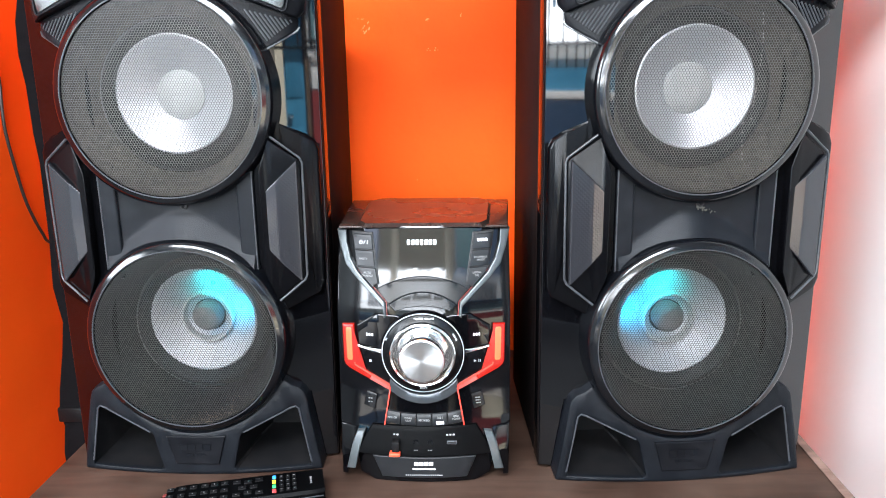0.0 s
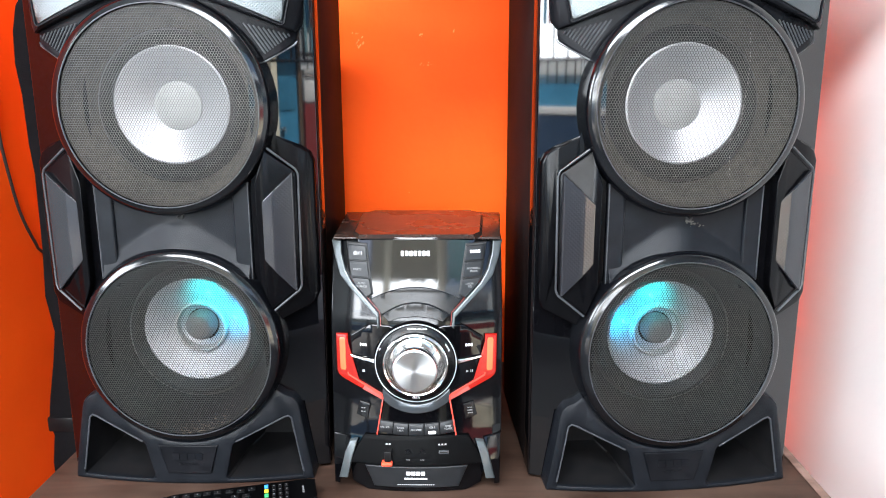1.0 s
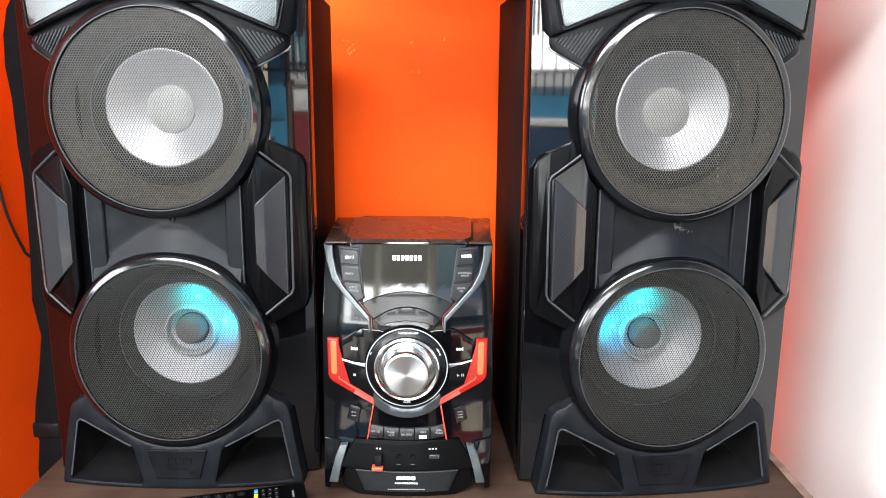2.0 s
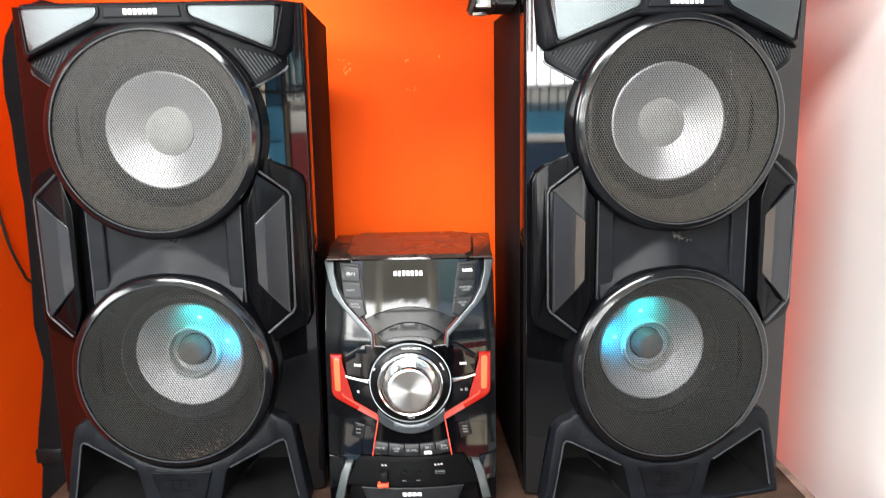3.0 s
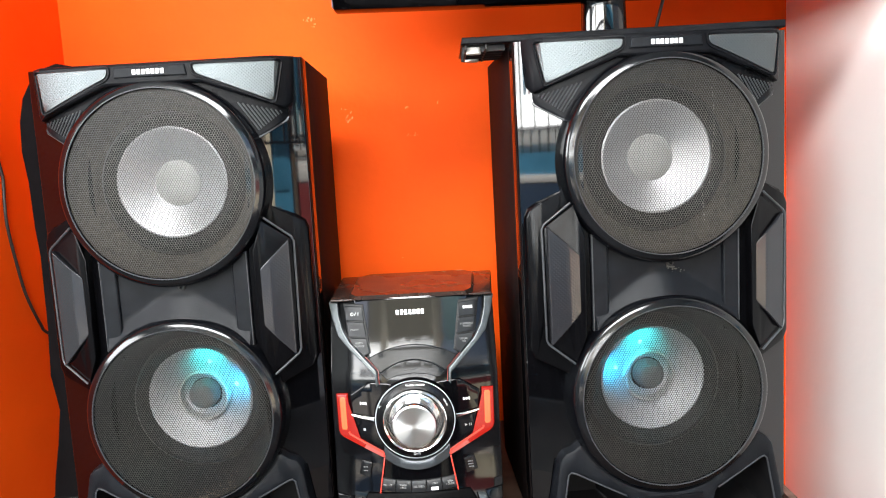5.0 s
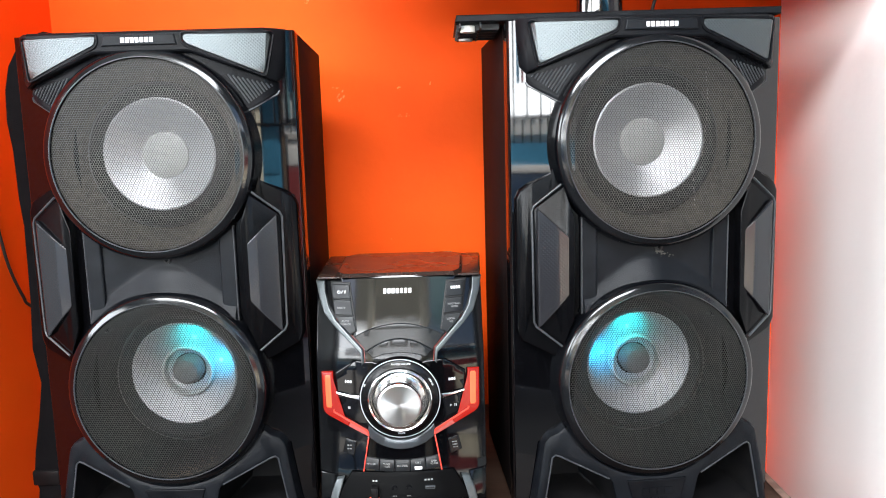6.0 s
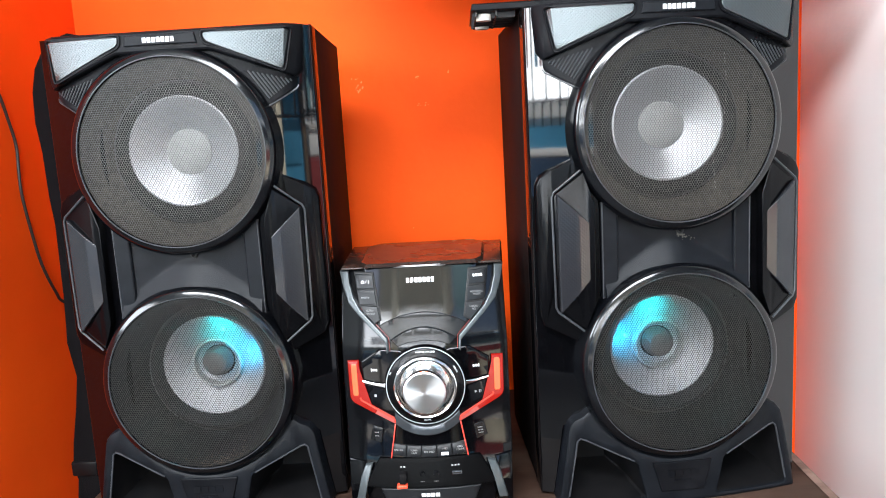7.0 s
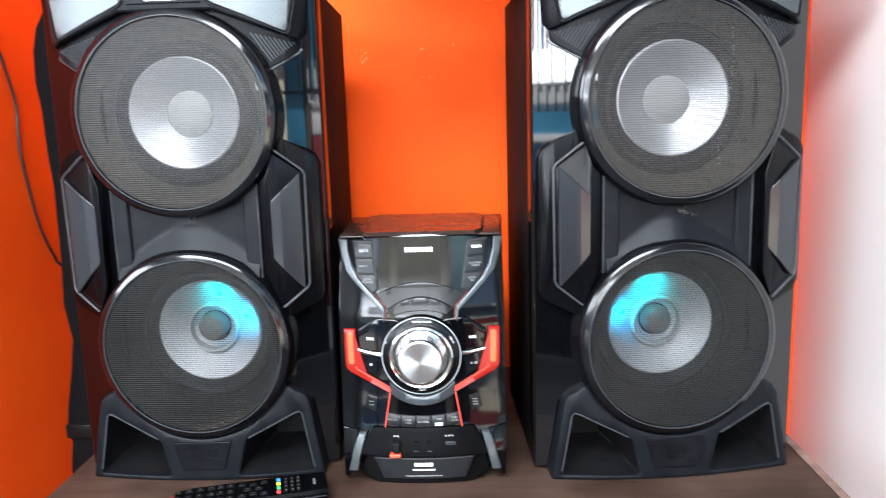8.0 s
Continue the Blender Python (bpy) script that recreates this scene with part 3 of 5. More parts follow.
panelling(pose(2.1, -2.7, -0.75, 0, 0, 180), "white and coloured planks over a blue rail, added to be reflected")

# ---- table ----
table = thing("table", pose(0, 0, 0), "brown wooden table with a dusty board top", "table")
part("tabletop", boxed((-0.447, -0.19, -0.028), (0.465, 0.362, 0.0), 0.003), TABLE, table)
part("edge_band", boxed((0.455, -0.189, 0.0005), (0.4656, 0.361, 0.0022), 0.0008), PALE_WOOD, table, "pale worn edge band")
leg = boxed((-0.41, -0.165, -0.75), (-0.365, -0.12, -0.028), 0.003)
part("leg", leg, TABLE, table)
for x, y in ((0.795, 0), (0, 0.44), (0.795, 0.44)):
    part("leg", boxed((-0.41 + x, -0.165 + y, -0.75), (-0.365 + x, -0.12 + y, -0.028), 0.003), TABLE, table)
for a, b in (((-0.365, -0.155, -0.11), (0.385, -0.135, -0.028)), ((-0.365, 0.27, -0.11), (0.385, 0.29, -0.028))):
    part("apron", boxed(a, b, 0.002), TABLE, table)


# ---- loudspeakers ----
UP, LOW = 0.4360, 0.168


def brow(u, z):
    a = abs(u)
    return -0.040 + 0.020 * (a / 0.133) ** 2 if a < 0.133 else -0.02 + 0.022 * (a - 0.133) / 0.017


def flank(u, z):
    a = abs(u)
    if a < 0.09:
        return -0.018 + 0.018 * (a / 0.14) ** 3
    d = a - 0.09
    if d < 0.025:
        return -0.01322 + 0.159 * d + 2.42 * d * d
    d -= 0.025
    return -0.00773 + 0.28 * d + 0.35 * d * d


def pane(u, z):
    """How far forward an ear's lens lies: a broad facet turned outwards and a narrow one facing front."""
    a = max(abs(u), 0.114)
    return flank(a, z) + 0.07 * (0.1305 - a) + 0.06 * (a - abs(u))


def droop(points):
    """Lowers the middle of the crown, which stands further forward."""
    return [(u, z - 0.0035 * max(0.0, 1 - (u / 0.14) ** 2)) for u, z in points]


def grille_mesh(name, radius, y0, dome, steel):
    """A perforated sheet with hexagonal holes, slightly domed."""
    pitch, hole, deep = 0.0028, 0.85, 0.0008
    verts, faces = [], []
    rows = int(radius / (pitch * 0.866)) + 2
    for j in range(-rows, rows + 1):
        for i in range(-rows - 2, rows + 3):
            u, z = (i + 0.5 * (j % 2)) * pitch, j * pitch * 0.866
            if math.hypot(u, z) > radius - 0.0012:
                continue
            k = len(verts)
            for s, back in ((1.0, 0.0), (hole, 0.0), (hole, deep)):
                for c in range(6):
                    a = radians(30 + 60 * c)
                    pu, pz = u + s * pitch / 1.732 * math.cos(a), z + s * pitch / 1.732 * math.sin(a)
                    verts.append((pu, y0 - dome * (1 - (pu * pu + pz * pz) / radius ** 2) + back, pz))
            for c in range(6):
                d = (c + 1) % 6
                faces += [(k + c, k + d, k + 6 + d, k + 6 + c), (k + 6 + c, k + 6 + d, k + 12 + d, k + 12 + c)]
    me = bpy.data.meshes.new(name)
    me.from_pydata(verts, [], faces)
    me.materials.append(steel)
    return me


GRILLE_FLAT = grille_mesh("grille_flat", 0.1055, -0.0412, 0.003, MESH)
GRILLE_DOMED = grille_mesh("grille_domed", 0.1036, -0.0425, 0.005, MESH_BROWN)


def blocks(name, count, width, height, m, material, parent, gap=0.28):
    """A brand mark as a row of plain bars, each a piece of its own."""
    w = width / count
    for i in range(count):
        x = -width / 2 + i * w
        bm = boxed((x, -0.0004, -height / 2), (x + w * (1 - gap), 0.0, height / 2))
        bm.transform(m)
        part(name, bm, material, parent, smooth=0)


def crease(u):
    """The height at which the hood parts from the flat of the waist."""
    a = abs(u)
    return 0.3125 - 0.62 * a + 0.0075 * (1 - math.exp(-a / 0.01)) - 0.5 * a * a


def swell(u, z):
    """How far forward the waist lies."""
    d, k = crease(u) - z, 0.0016
    rise = k * math.log1p(math.exp(max(-40.0, min(40.0, d / k))))
    return -0.0215 - 0.46 * rise - 0.004 * (abs(u) / 0.08) ** 6


def waist_body():
    bm = bmesh.new()
    nu, nz = 56, 36
    front, rear = [], []
    for i in range(nu + 1):
        u = -0.082 + 0.164 * i / nu
        low, high = LOW + math.sqrt(0.1148 ** 2 - u * u), UP - math.sqrt(0.1148 ** 2 - u * u)
        zs = [low + (high - low) * j / nz for j in range(nz + 1)]
        front.append([bm.verts.new((u, swell(u, z), z)) for z in zs])
        rear.append([bm.verts.new((u, 0.03, z)) for z in zs])
    for grid in (front, rear):
        for i in range(nu):
            for j in range(nz):
                bm.faces.new((grid[i][j], grid[i + 1][j], grid[i + 1][j + 1], grid[i][j + 1]))
    for i in range(nu):
        for j in (0, nz):
            bm.faces.new((front[i][j], front[i + 1][j], rear[i + 1][j], rear[i][j]))
    for j in range(nz):
        for i in (0, nu):
            bm.faces.new((front[i][j], front[i][j + 1], rear[i][j + 1], rear[i][j]))
    return bm


def woofer_ring(parent, z0, front, wide, back, k=1.0):
    y = front
    profile = [(0.104, 0.03), (wide, 0.03), (wide - 0.0008, y + 0.022), (wide - 0.002, y + 0.013), (0.1158, y + 0.0075), (0.1143, y + 0.0046), (0.1125, y + 0.0030), (0.1100, y + 0.0016), (0.1075, y + 0.0006)]
    profile += [(0.1062, y), (0.1053, y + 0.0008), (0.1048, y + 0.003), (0.1045, y + 0.012), (0.1045, 0.03)]
    small = lambda points: [(r * k, y) for r, y in points]
    ring = part("woofer_ring", turned(small(profile), z0, steps=96), RING, parent, "gloss black ring")
    part("rim_line", turned(small([(0.1066, y + 0.0003), (0.1062, y - 0.0003), (0.1056, y - 0.0003), (0.1052, y + 0.0006)]), z0, steps=96), EDGE, ring, "worn grey rim edge")
    # the lower funnel takes dark rubber to stand for its shade
    part("funnel", turned(small([(0.1044, y + 0.0025), (0.1040, y + 0.008), (0.1015, y + 0.016), (0.093, back - 0.012), (0.084, back)]), z0, steps=72), FUNNEL if k == 1.0 else RUBBER, ring, "black funnel behind the grille")
    return ring


def loudspeaker(m, label):
    s = thing("loudspeaker", m, label, "loudspeaker", "pair of tower loudspeakers")
    bm = boxed((-0.1575, 0.046, 0.004), (0.1575, 0.256, 0.5730), 0.001)
    for a in (-0.1575, 0.1555):
        box(bm, (a, 0.0065, 0.004), (a + 0.002, 0.048, 0.5725))
    for v in bm.verts:
        # the box narrows a little towards the back
        v.co.x *= 1 - 0.063 * max(0.0, v.co.y - 0.0065) / 0.25
    part("cabinet", bm, VINYL, s, "black vinyl wrapped box")
    for side in (-1, 1):
        # flank outside the two rings
        p = [(0.1571, 0.5720), (0.1571, 0.0045), (0.1427, 0.0045), (0.1300, 0.0900), (0.1000, 0.0900)] + arc(0.1145, LOW, -38, 42) + [(0.0840, 0.2550), (0.0840, 0.3475)] + arc(0.1145, UP, -44, 40) + [(0.0880, 0.5725)]
        part("side_panel", slab(mirror(p, side), 0.0, 0.03, bevel=0.0010, bend=flank, step=0.004), GLOSS, s, "gloss black side panel")
        # raised shoulder behind the ear
        p = [(0.0980, 0.4115), (0.1402, 0.3935), (0.1499, 0.3865), (0.1539, 0.3765), (0.1544, 0.2260), (0.1494, 0.2140), (0.1120, 0.1960)] + arc(0.1148, LOW, 14, 40, 8) + [(0.0840, 0.2550), (0.0840, 0.3475)] + arc(0.1148, UP, -42, -14, 8)
        part("shoulder", slab(mirror(p, side), -0.011, 0.02, bevel=0.003, bend=flank, step=0.004), SHOULDER, s)
        # ear: a hollow with a framed lens
        p = [(0.1058, 0.3905), (0.1381, 0.3660), (0.1371, 0.2385), (0.1063, 0.2135), (0.0955, 0.2430), (0.0945, 0.3555)]
        ear = part("ear", slab(mirror(p, side), -0.0245, -0.004, bevel=0.001, bend=flank), SHOULDER, s)
        rim = [(0.1094, 0.3930), (0.1376, 0.3700), (0.1399, 0.3645), (0.1389, 0.2400), (0.1366, 0.2345), (0.1091, 0.2125)]
        part("frame", tube(bmesh.new(), [(side * u, flank(u, z) - 0.0255, z) for u, z in rim], 0.0013), EDGE, ear, "frame edge, paler for its highlight")
        p = [(0.1351, 0.3675), (0.1325, 0.3650), (0.0991, 0.3340), (0.0991, 0.2715), (0.1320, 0.2350), (0.1345, 0.2340)]
        part("lens", slab(mirror(p, side), -0.0295, -0.012, bevel=0.0012, bend=pane, step=0.003), SMOKE, ear, "smoked lens with moulded dots")
    # waist between the rings: one moulding that swells to a hood over the lower ring
    waist = part("waist", waist_body(), MATTE, s, "matt grey waist panel")
    for side in (-1, 1):
        part("rib", slab(mirror([(0.0665, 0.3625), (0.0855, 0.3625), (0.0855, 0.236), (0.0665, 0.236)], side), -0.0275, -0.015, bevel=0.002), MATTE, waist)
        part("rib", slab(mirror([(0.0838, 0.3625), (0.0852, 0.3625), (0.0852, 0.236), (0.0838, 0.236)], side), -0.0285, -0.026, bevel=0.0006), EDGE, waist)
    part("screw", turned([(0.0, -0.020), (0.0014, -0.0206), (0.0020, -0.0245), (0.0042, -0.0240), (0.0050, -0.018)], 0.3180, 0.006, 14), BLACK, waist)
    if m.translation.x > 0:
        rng, bm = random.Random(21), bmesh.new()
        for i in range(70):
            f = abs(rng.gauss(0, 1))
            z = 0.3150 - 0.003 * f
            bmesh.ops.create_icosphere(bm, subdivisions=1, radius=0.0004 + 0.0006 * rng.random(), matrix=Matrix.Translation((0.003 + 0.010 * f * rng.random(), swell(0.006, z) - 0.0001, z)))
        part("dust", bm, DUST, waist, "pale dust below the screw")
    # crown
    low = arc(0.1145, UP, 24.5, 155.5, 30)
    crown = part("crown", slab(droop([(0.1068, 0.4835), (0.1371, 0.5015), (0.1474, 0.5205), (0.1520, 0.5685), (0.1499, 0.5730), (0.0900, 0.5730), (0.0450, 0.5730), (0.0000, 0.5730), (-0.0450, 0.5730), (-0.0900, 0.5730), (-0.1499, 0.5730), (-0.1520, 0.5685), (-0.1474, 0.5205), (-0.1371, 0.5015), (-0.1068, 0.4835)]) + low[::-1], 0.011, 0.05, bevel=0.0015, bend=brow), SATIN, s, "satin black crown")
    p = [(-0.1499, 0.5730), (-0.1515, 0.5685), (-0.1463, 0.5215), (-0.1397, 0.5140), (-0.0520, 0.5490), (0.0520, 0.5490), (0.1397, 0.5140), (0.1463, 0.5215), (0.1515, 0.5685), (0.1499, 0.5730), (0.0900, 0.5730), (0.0450, 0.5730), (0.0000, 0.5730), (-0.0450, 0.5730), (-0.0900, 0.5730)]
    part("brow", slab(droop(p), 0.0, 0.03, bevel=0.003, bend=brow), SATIN, crown)
    for side in (-1, 1):
        p = rounded([(0.0465, 0.5680), (0.1375, 0.5662), (0.1290, 0.5225), (0.0485, 0.5585)], 0.0045)
        part("lens", slab(droop(mirror(p, side)), -0.0012, 0.01, bevel=0.0008, bend=brow), LENS, crown, "mirrored lens with moulded dots")
        p = rounded([(0.0445, 0.5702), (0.1400, 0.5682), (0.1312, 0.5195), (0.0462, 0.5572)], 0.0055)
        part("lens_frame", tube(bmesh.new(), [(side * u, brow(u, z) - 0.0005, z) for u, z in droop(p)], 0.0014, closed=True, steps=6), SATIN, crown)
        # parallel slats that fill the three-cornered field beside the ring
        field, way = [Vector(q) for q in ((0.0840, 0.5240), (0.1361, 0.5110), (0.1073, 0.4900))], Vector((0.55, -0.835))
        across = Vector((way.y, -way.x))
        span = [q.dot(across) for q in field]
        for i in range(10):
            d = min(span) + (max(span) - min(span)) * (i + 0.7) / 10.6
            cut = []
            for k in range(3):
                a, b = field[k], field[(k + 1) % 3]
                fa, fb = a.dot(across) - d, b.dot(across) - d
                if fa * fb < 0:
                    cut.append(a + (b - a) * fa / (fa - fb))
            if len(cut) == 2:
                part("slat", tube(bmesh.new(), [(side * q.x, brow(q.x, q.y) + 0.0102, q.y) for q in (cut[0], (cut[0] + cut[1]) / 2, cut[1])], 0.0009, steps=6), EDGE, crown)
        edge = [(0.1525, 0.5715), (0.1481, 0.5205), (0.1378, 0.5010), (0.1078, 0.4830)]
        part("edge", tube(bmesh.new(), [(side * u, brow(u, z) + 0.0115, z) for u, z in edge], 0.0012, steps=6), EDGE, crown)
    p = [(-0.0385, 0.5685), (0.0385, 0.5685), (0.0405, 0.5570), (-0.0405, 0.5570)]
    badge = part("badge", slab(droop(p), -0.002, 0.01, bevel=0.0012, bend=brow), MATTE, crown)
    blocks("brand_mark", 7, 0.036, 0.0052, pose(0, -0.0424, 0.5593), PRINT, crown)
    # upper woofer
    ring = woofer_ring(s, UP, -0.0437, 0.1185, 0.001)
    g = new("grille", GRILLE_FLAT)
    g.location, g.parent = (0, 0, UP), ring
    g["label"] = "perforated steel grille, dusty"
    part("surround", turned([(0.0832, 0.002), (0.0815, -0.004), (0.078, -0.0085), (0.0735, -0.0095), (0.0695, -0.0065), (0.0665, -0.0015), (0.062, 0.002)], UP), RUBBER, ring)
    part("cone", turned([(0.0643, -0.004), (0.0624, -0.005), (0.059, -0.0035), (0.028, 0.0160), (0.02, 0.0200)], 0.0, steps=96), CONE, ring, "silver cone").location.z = UP + 0.0012
    part("dust_cap", turned([(0.0272, 0.0170), (0.0262, 0.0148), (0.022, 0.0130), (0.015, 0.0118), (0.007, 0.0112), (0.0, 0.0110)], UP), CAP, ring)
    # lower woofer
    ring = woofer_ring(s, LOW, -0.0440, 0.1195, 0.0245, 0.982)
    g = new("grille", GRILLE_DOMED)
    g.location, g.parent = (0, 0, LOW), ring
    g["label"] = "domed perforated steel grille, dusty"
    part("surround", turned([(0.0832, 0.0255), (0.0815, 0.0195), (0.078, 0.015), (0.0735, 0.014), (0.0695, 0.017), (0.0665, 0.0215), (0.062, 0.0245)], LOW), RUBBER, ring)
    part("cone", turned([(0.0643, 0.0215), (0.0624, 0.020), (0.059, 0.0215), (0.036, 0.036), (0.02, 0.043)], 0.0, steps=96), CONE_DEEP, ring, "silver cone lit from within").location.z = LOW + 0.0032
    part("collar", turned([(0.0335, 0.0395), (0.0325, 0.033), (0.031, 0.0305), (0.0285, 0.0305), (0.027, 0.034), (0.0265, 0.043)], LOW + 0.003), CAP, ring)
    part("phase_plug", turned([(0.0175, 0.045), (0.0182, 0.0360), (0.0172, 0.0300), (0.0138, 0.0252), (0.008, 0.0226), (0.0, 0.0217)], LOW + 0.004), PLUG, ring)
    for side in (-1, 1):
        for a in (74, 18):
            u, z = 0.046 * math.cos(radians(a)), LOW + 0.003 + 0.046 * math.sin(radians(a))
            if side * m.translation.x < 0:
                part("led", turned([(0.0, 0.0262), (0.0022, 0.027), (0.003, 0.029), (0.003, 0.034)], z, side * u, 12), LED, ring, "cyan light emitting diode")
    # base with two ports
    bow = lambda u, z: -0.0395 + 0.014 * (abs(u) / 0.14) ** 2 + 0.10 * max(0.0, z - 0.04)
    half = [(0.042, 0.0), (0.1425, 0.0), (0.1430, 0.004), (0.1285, 0.090), (0.1265, 0.0965), (0.121, 0.103), (0.112, 0.107), (0.104, 0.114)] + arc(0.115, LOW, -30, -88, 14)
    outline = half + [(-u, z) for u, z in half[::-1]]
    mouth = [(0.0515, 0.0480), (0.0550, 0.0525), (0.1100, 0.0795), (0.1155, 0.0810), (0.1190, 0.0780), (0.1310, 0.0115), (0.1298, 0.0070), (0.0455, 0.0062), (0.0425, 0.0085)]
    bm = pierced(outline, [mirror(mouth, k) for k in (1, -1)], 0.0, 0.04, 0.003, bow)
    base = part("base", bm, MATTE, s, "matt grey base with two ports")
    for side in (-1, 1):
        out = mirror(mouth, side)
        n = len(out)
        mid = sum((Vector(q) for q in out), Vector((0, 0))) / n
        bm = bmesh.new()
        rings = []
        for k, y in ((1.0, 0.003), (0.93, 0.012), (0.72, 0.036), (0.45, 0.044)):
            rings.append([bm.verts.new((mid.x + (u - mid.x) * k, bow(u, z) * (1 - (y - 0.001) / 0.0425) + y, mid.y + (z - mid.y) * k)) for u, z in out])
        for a, b in zip(rings, rings[1:]):
            for i in range(n):
                bm.faces.new((a[i], a[(i + 1) % n], b[(i + 1) % n], b[i]))
        bm.faces.new(rings[-1])
        port = part("port", bm, CAVITY, base, "deep black bass port")
        part("port_rim", tube(bmesh.new(), [(u, bow(u, z) + 0.0009, z) for u, z in out[1:6]], 0.0011, steps=6), EDGE, base)
    plate = part("badge", slab([(-0.0350, 0.0500), (0.0350, 0.0500), (0.0255, 0.0150), (-0.0255, 0.0150)], -0.0022, 0.01, bevel=0.001, bend=bow), SATIN, base, "blank moulded badge")
    blocks("brand_mark", 4, 0.036, 0.0078, pose(0, -0.0420, 0.0370), MARK, base, 0.12)
    blocks("brand_line", 5, 0.022, 0.0028, pose(0, -0.0420, 0.0275), MARK, base, 0.3)
    for u in (-0.12, 0.12):
        part("foot", boxed((u - 0.012, 0.20, 0.0), (u + 0.012, 0.224, 0.0045), 0.001), BLACK, s)
        part("foot", boxed((u - 0.012, 0.06, 0.0), (u + 0.012, 0.084, 0.0045), 0.001), BLACK, s)
    return s


LEFT_AT, RIGHT_AT = pose(-0.2695, 0.0, 0.0, 0, 0, 0.0), pose(0.2858, -0.0085, 0.0, 0, 0, 5.8)
loudspeaker(LEFT_AT, "black tower loudspeaker with dirt along its lower grille")
loudspeaker(RIGHT_AT, "black tower loudspeaker with a scratched upper grille, under the television")

# coloured diodes shining on the lower cones
for spot, at in (("woofer_lamp", LEFT_AT), ("woofer_lamp", RIGHT_AT)):
    side = 1 if at is LEFT_AT else -1
    for a in (74, 18):
        lamp = new(spot, bpy.data.lights.new(spot, "SPOT"))
        lamp.data.spot_size, lamp.data.spot_blend = radians(140), 0.9
        lamp.data.energy, lamp.data.color, lamp.data.shadow_soft_size = 0.062, ((0.0, 0.66, 0.7) if a > 50 else (0.0, 0.5, 0.95)), 0.003
        lamp.matrix_world = at @ pose(side * 0.046 * math.cos(radians(a)), 0.0060, LOW + 0.003 + 0.046 * math.sin(radians(a)), 90)

# dirt caught along the foot of one lower grille, a scratch down the other upper one
rng = random.Random(3)
bm = bmesh.new()
for i in range(120):
    a = radians(-90 + rng.gauss(12, 14))
    r = 0.1015 - abs(rng.gauss(0, 0.0075))
    u, z, k = r * math.cos(a), r * math.sin(a), 0.0003 + 0.0005 * rng.random()
    y = -0.0425 - 0.005 * (1 - r * r / 0.1036 ** 2) - 0.0002
    bmesh.ops.create_icosphere(bm, subdivisions=1, radius=k, matrix=Matrix.Translation((u, y, z)) @ Matrix.Diagonal((1 + rng.random(), 0.6, 0.8, 1)))
tagged(part("dirt", bm, DIRT, None), "brown dirt crumbs caught on a speaker grille", "dirt", kind="stuff").matrix_basis = LEFT_AT @ pose(0, 0, LOW)
bm = bmesh.new()
for i in range(34):
    z = 0.075 - i * 0.0044 + rng.gauss(0, 0.0006)
    u = 0.047 + 0.003 * math.sin(z * 40) - (0.008 if z < -0.03 else 0)
    if rng.random() < 0.78 and math.hypot(u, z) < 0.1:
        box(bm, (u, -0.0430, z), (u + 0.0007, -0.0424, z + 0.0012 + 0.0016 * rng.random()))
tagged(part("scratch", bm, FLECK, None, smooth=0), "pale scratch down a speaker grille", "scratch", kind="stuff").matrix_basis = RIGHT_AT @ pose(0, 0, UP)


# ---- stereo unit ----
PROFILE = [(-0.01, -0.038), (0.035, -0.036), (0.067, -0.026), (0.10, -0.021), (0.15, -0.019), (0.19, -0.016), (0.215, -0.008), (0.24, 0.0), (0.29, 0.018)]


def face(u, z):
    for (z0, y0), (z1, y1) in zip(PROFILE, PROFILE[1:]):
        if z <= z1:
            break
    return y0 + (y1 - y0) * (z - z0) / (z1 - z0) + 0.016 * (u / 0.095) ** 2


unit = thing("stereo_unit", pose(-0.003, -0.019, 0), "black mini stereo unit with a chrome volume knob and red lights", "stereo")


def onto(u, z, lift, lean=0.0):
    """The pose of a flat mark that lies on the curved front, lift in front of it."""
    d = 0.002
    turn = math.degrees(math.atan((face(u + d, z) - face(u - d, z)) / (2 * d)))
    tilt = math.degrees(math.atan((face(u, z + d) - face(u, z - d)) / (2 * d)))
    return pose(u, face(u, z) - lift, z) @ pose(0, 0, 0, 0, 0, turn) @ pose(0, 0, 0, -tilt, 0, 0) @ pose(0, 0, 0, 0, lean, 0)


def panel(name, points, lift, deep, material, parent=None, label="", bevel=0.0008, step=0.012):
    return part(name, slab(points, -lift, deep - lift, bevel=bevel, bend=face, step=step, across="xz"), material, parent or unit, label)


def flared(bm):
    """The case widens a little towards its back."""
    for v in bm.verts:
        v.co.x *= 1 + 0.55 * max(0.0, v.co.y - 0.03)
    return bm


part("body", flared(boxed((-0.0945, 0.03, 0.006), (0.0945, 0.205, 0.2795), 0.003)), VINYL, unit, "black metal case")
part("lid", flared(boxed((-0.094, 0.02, 0.2797), (0.094, 0.188, 0.2822), 0.001)), DUSTY_TOP, unit, "dusty black lid")
bm = bmesh.new()
ends = [(-0.066, 0.012), (0.066, 0.012), (0.074, 0.03), (0.074, 0.160), (0.060, 0.180), (-0.060, 0.180), (-0.074, 0.160), (-0.074, 0.03)]
low = [bm.verts.new((x, y, 0.2822)) for x, y in ends]
high = [bm.verts.new((x * 0.96, 0.005 + y * 0.965, 0.2862)) for x, y in ends]
for i in range(8):
    bm.faces.new((low[i], low[(i + 1) % 8], high[(i + 1) % 8], high[i]))
bm.faces.new(high)
part("lid_panel", flared(bm), DUSTY_TOP, unit)

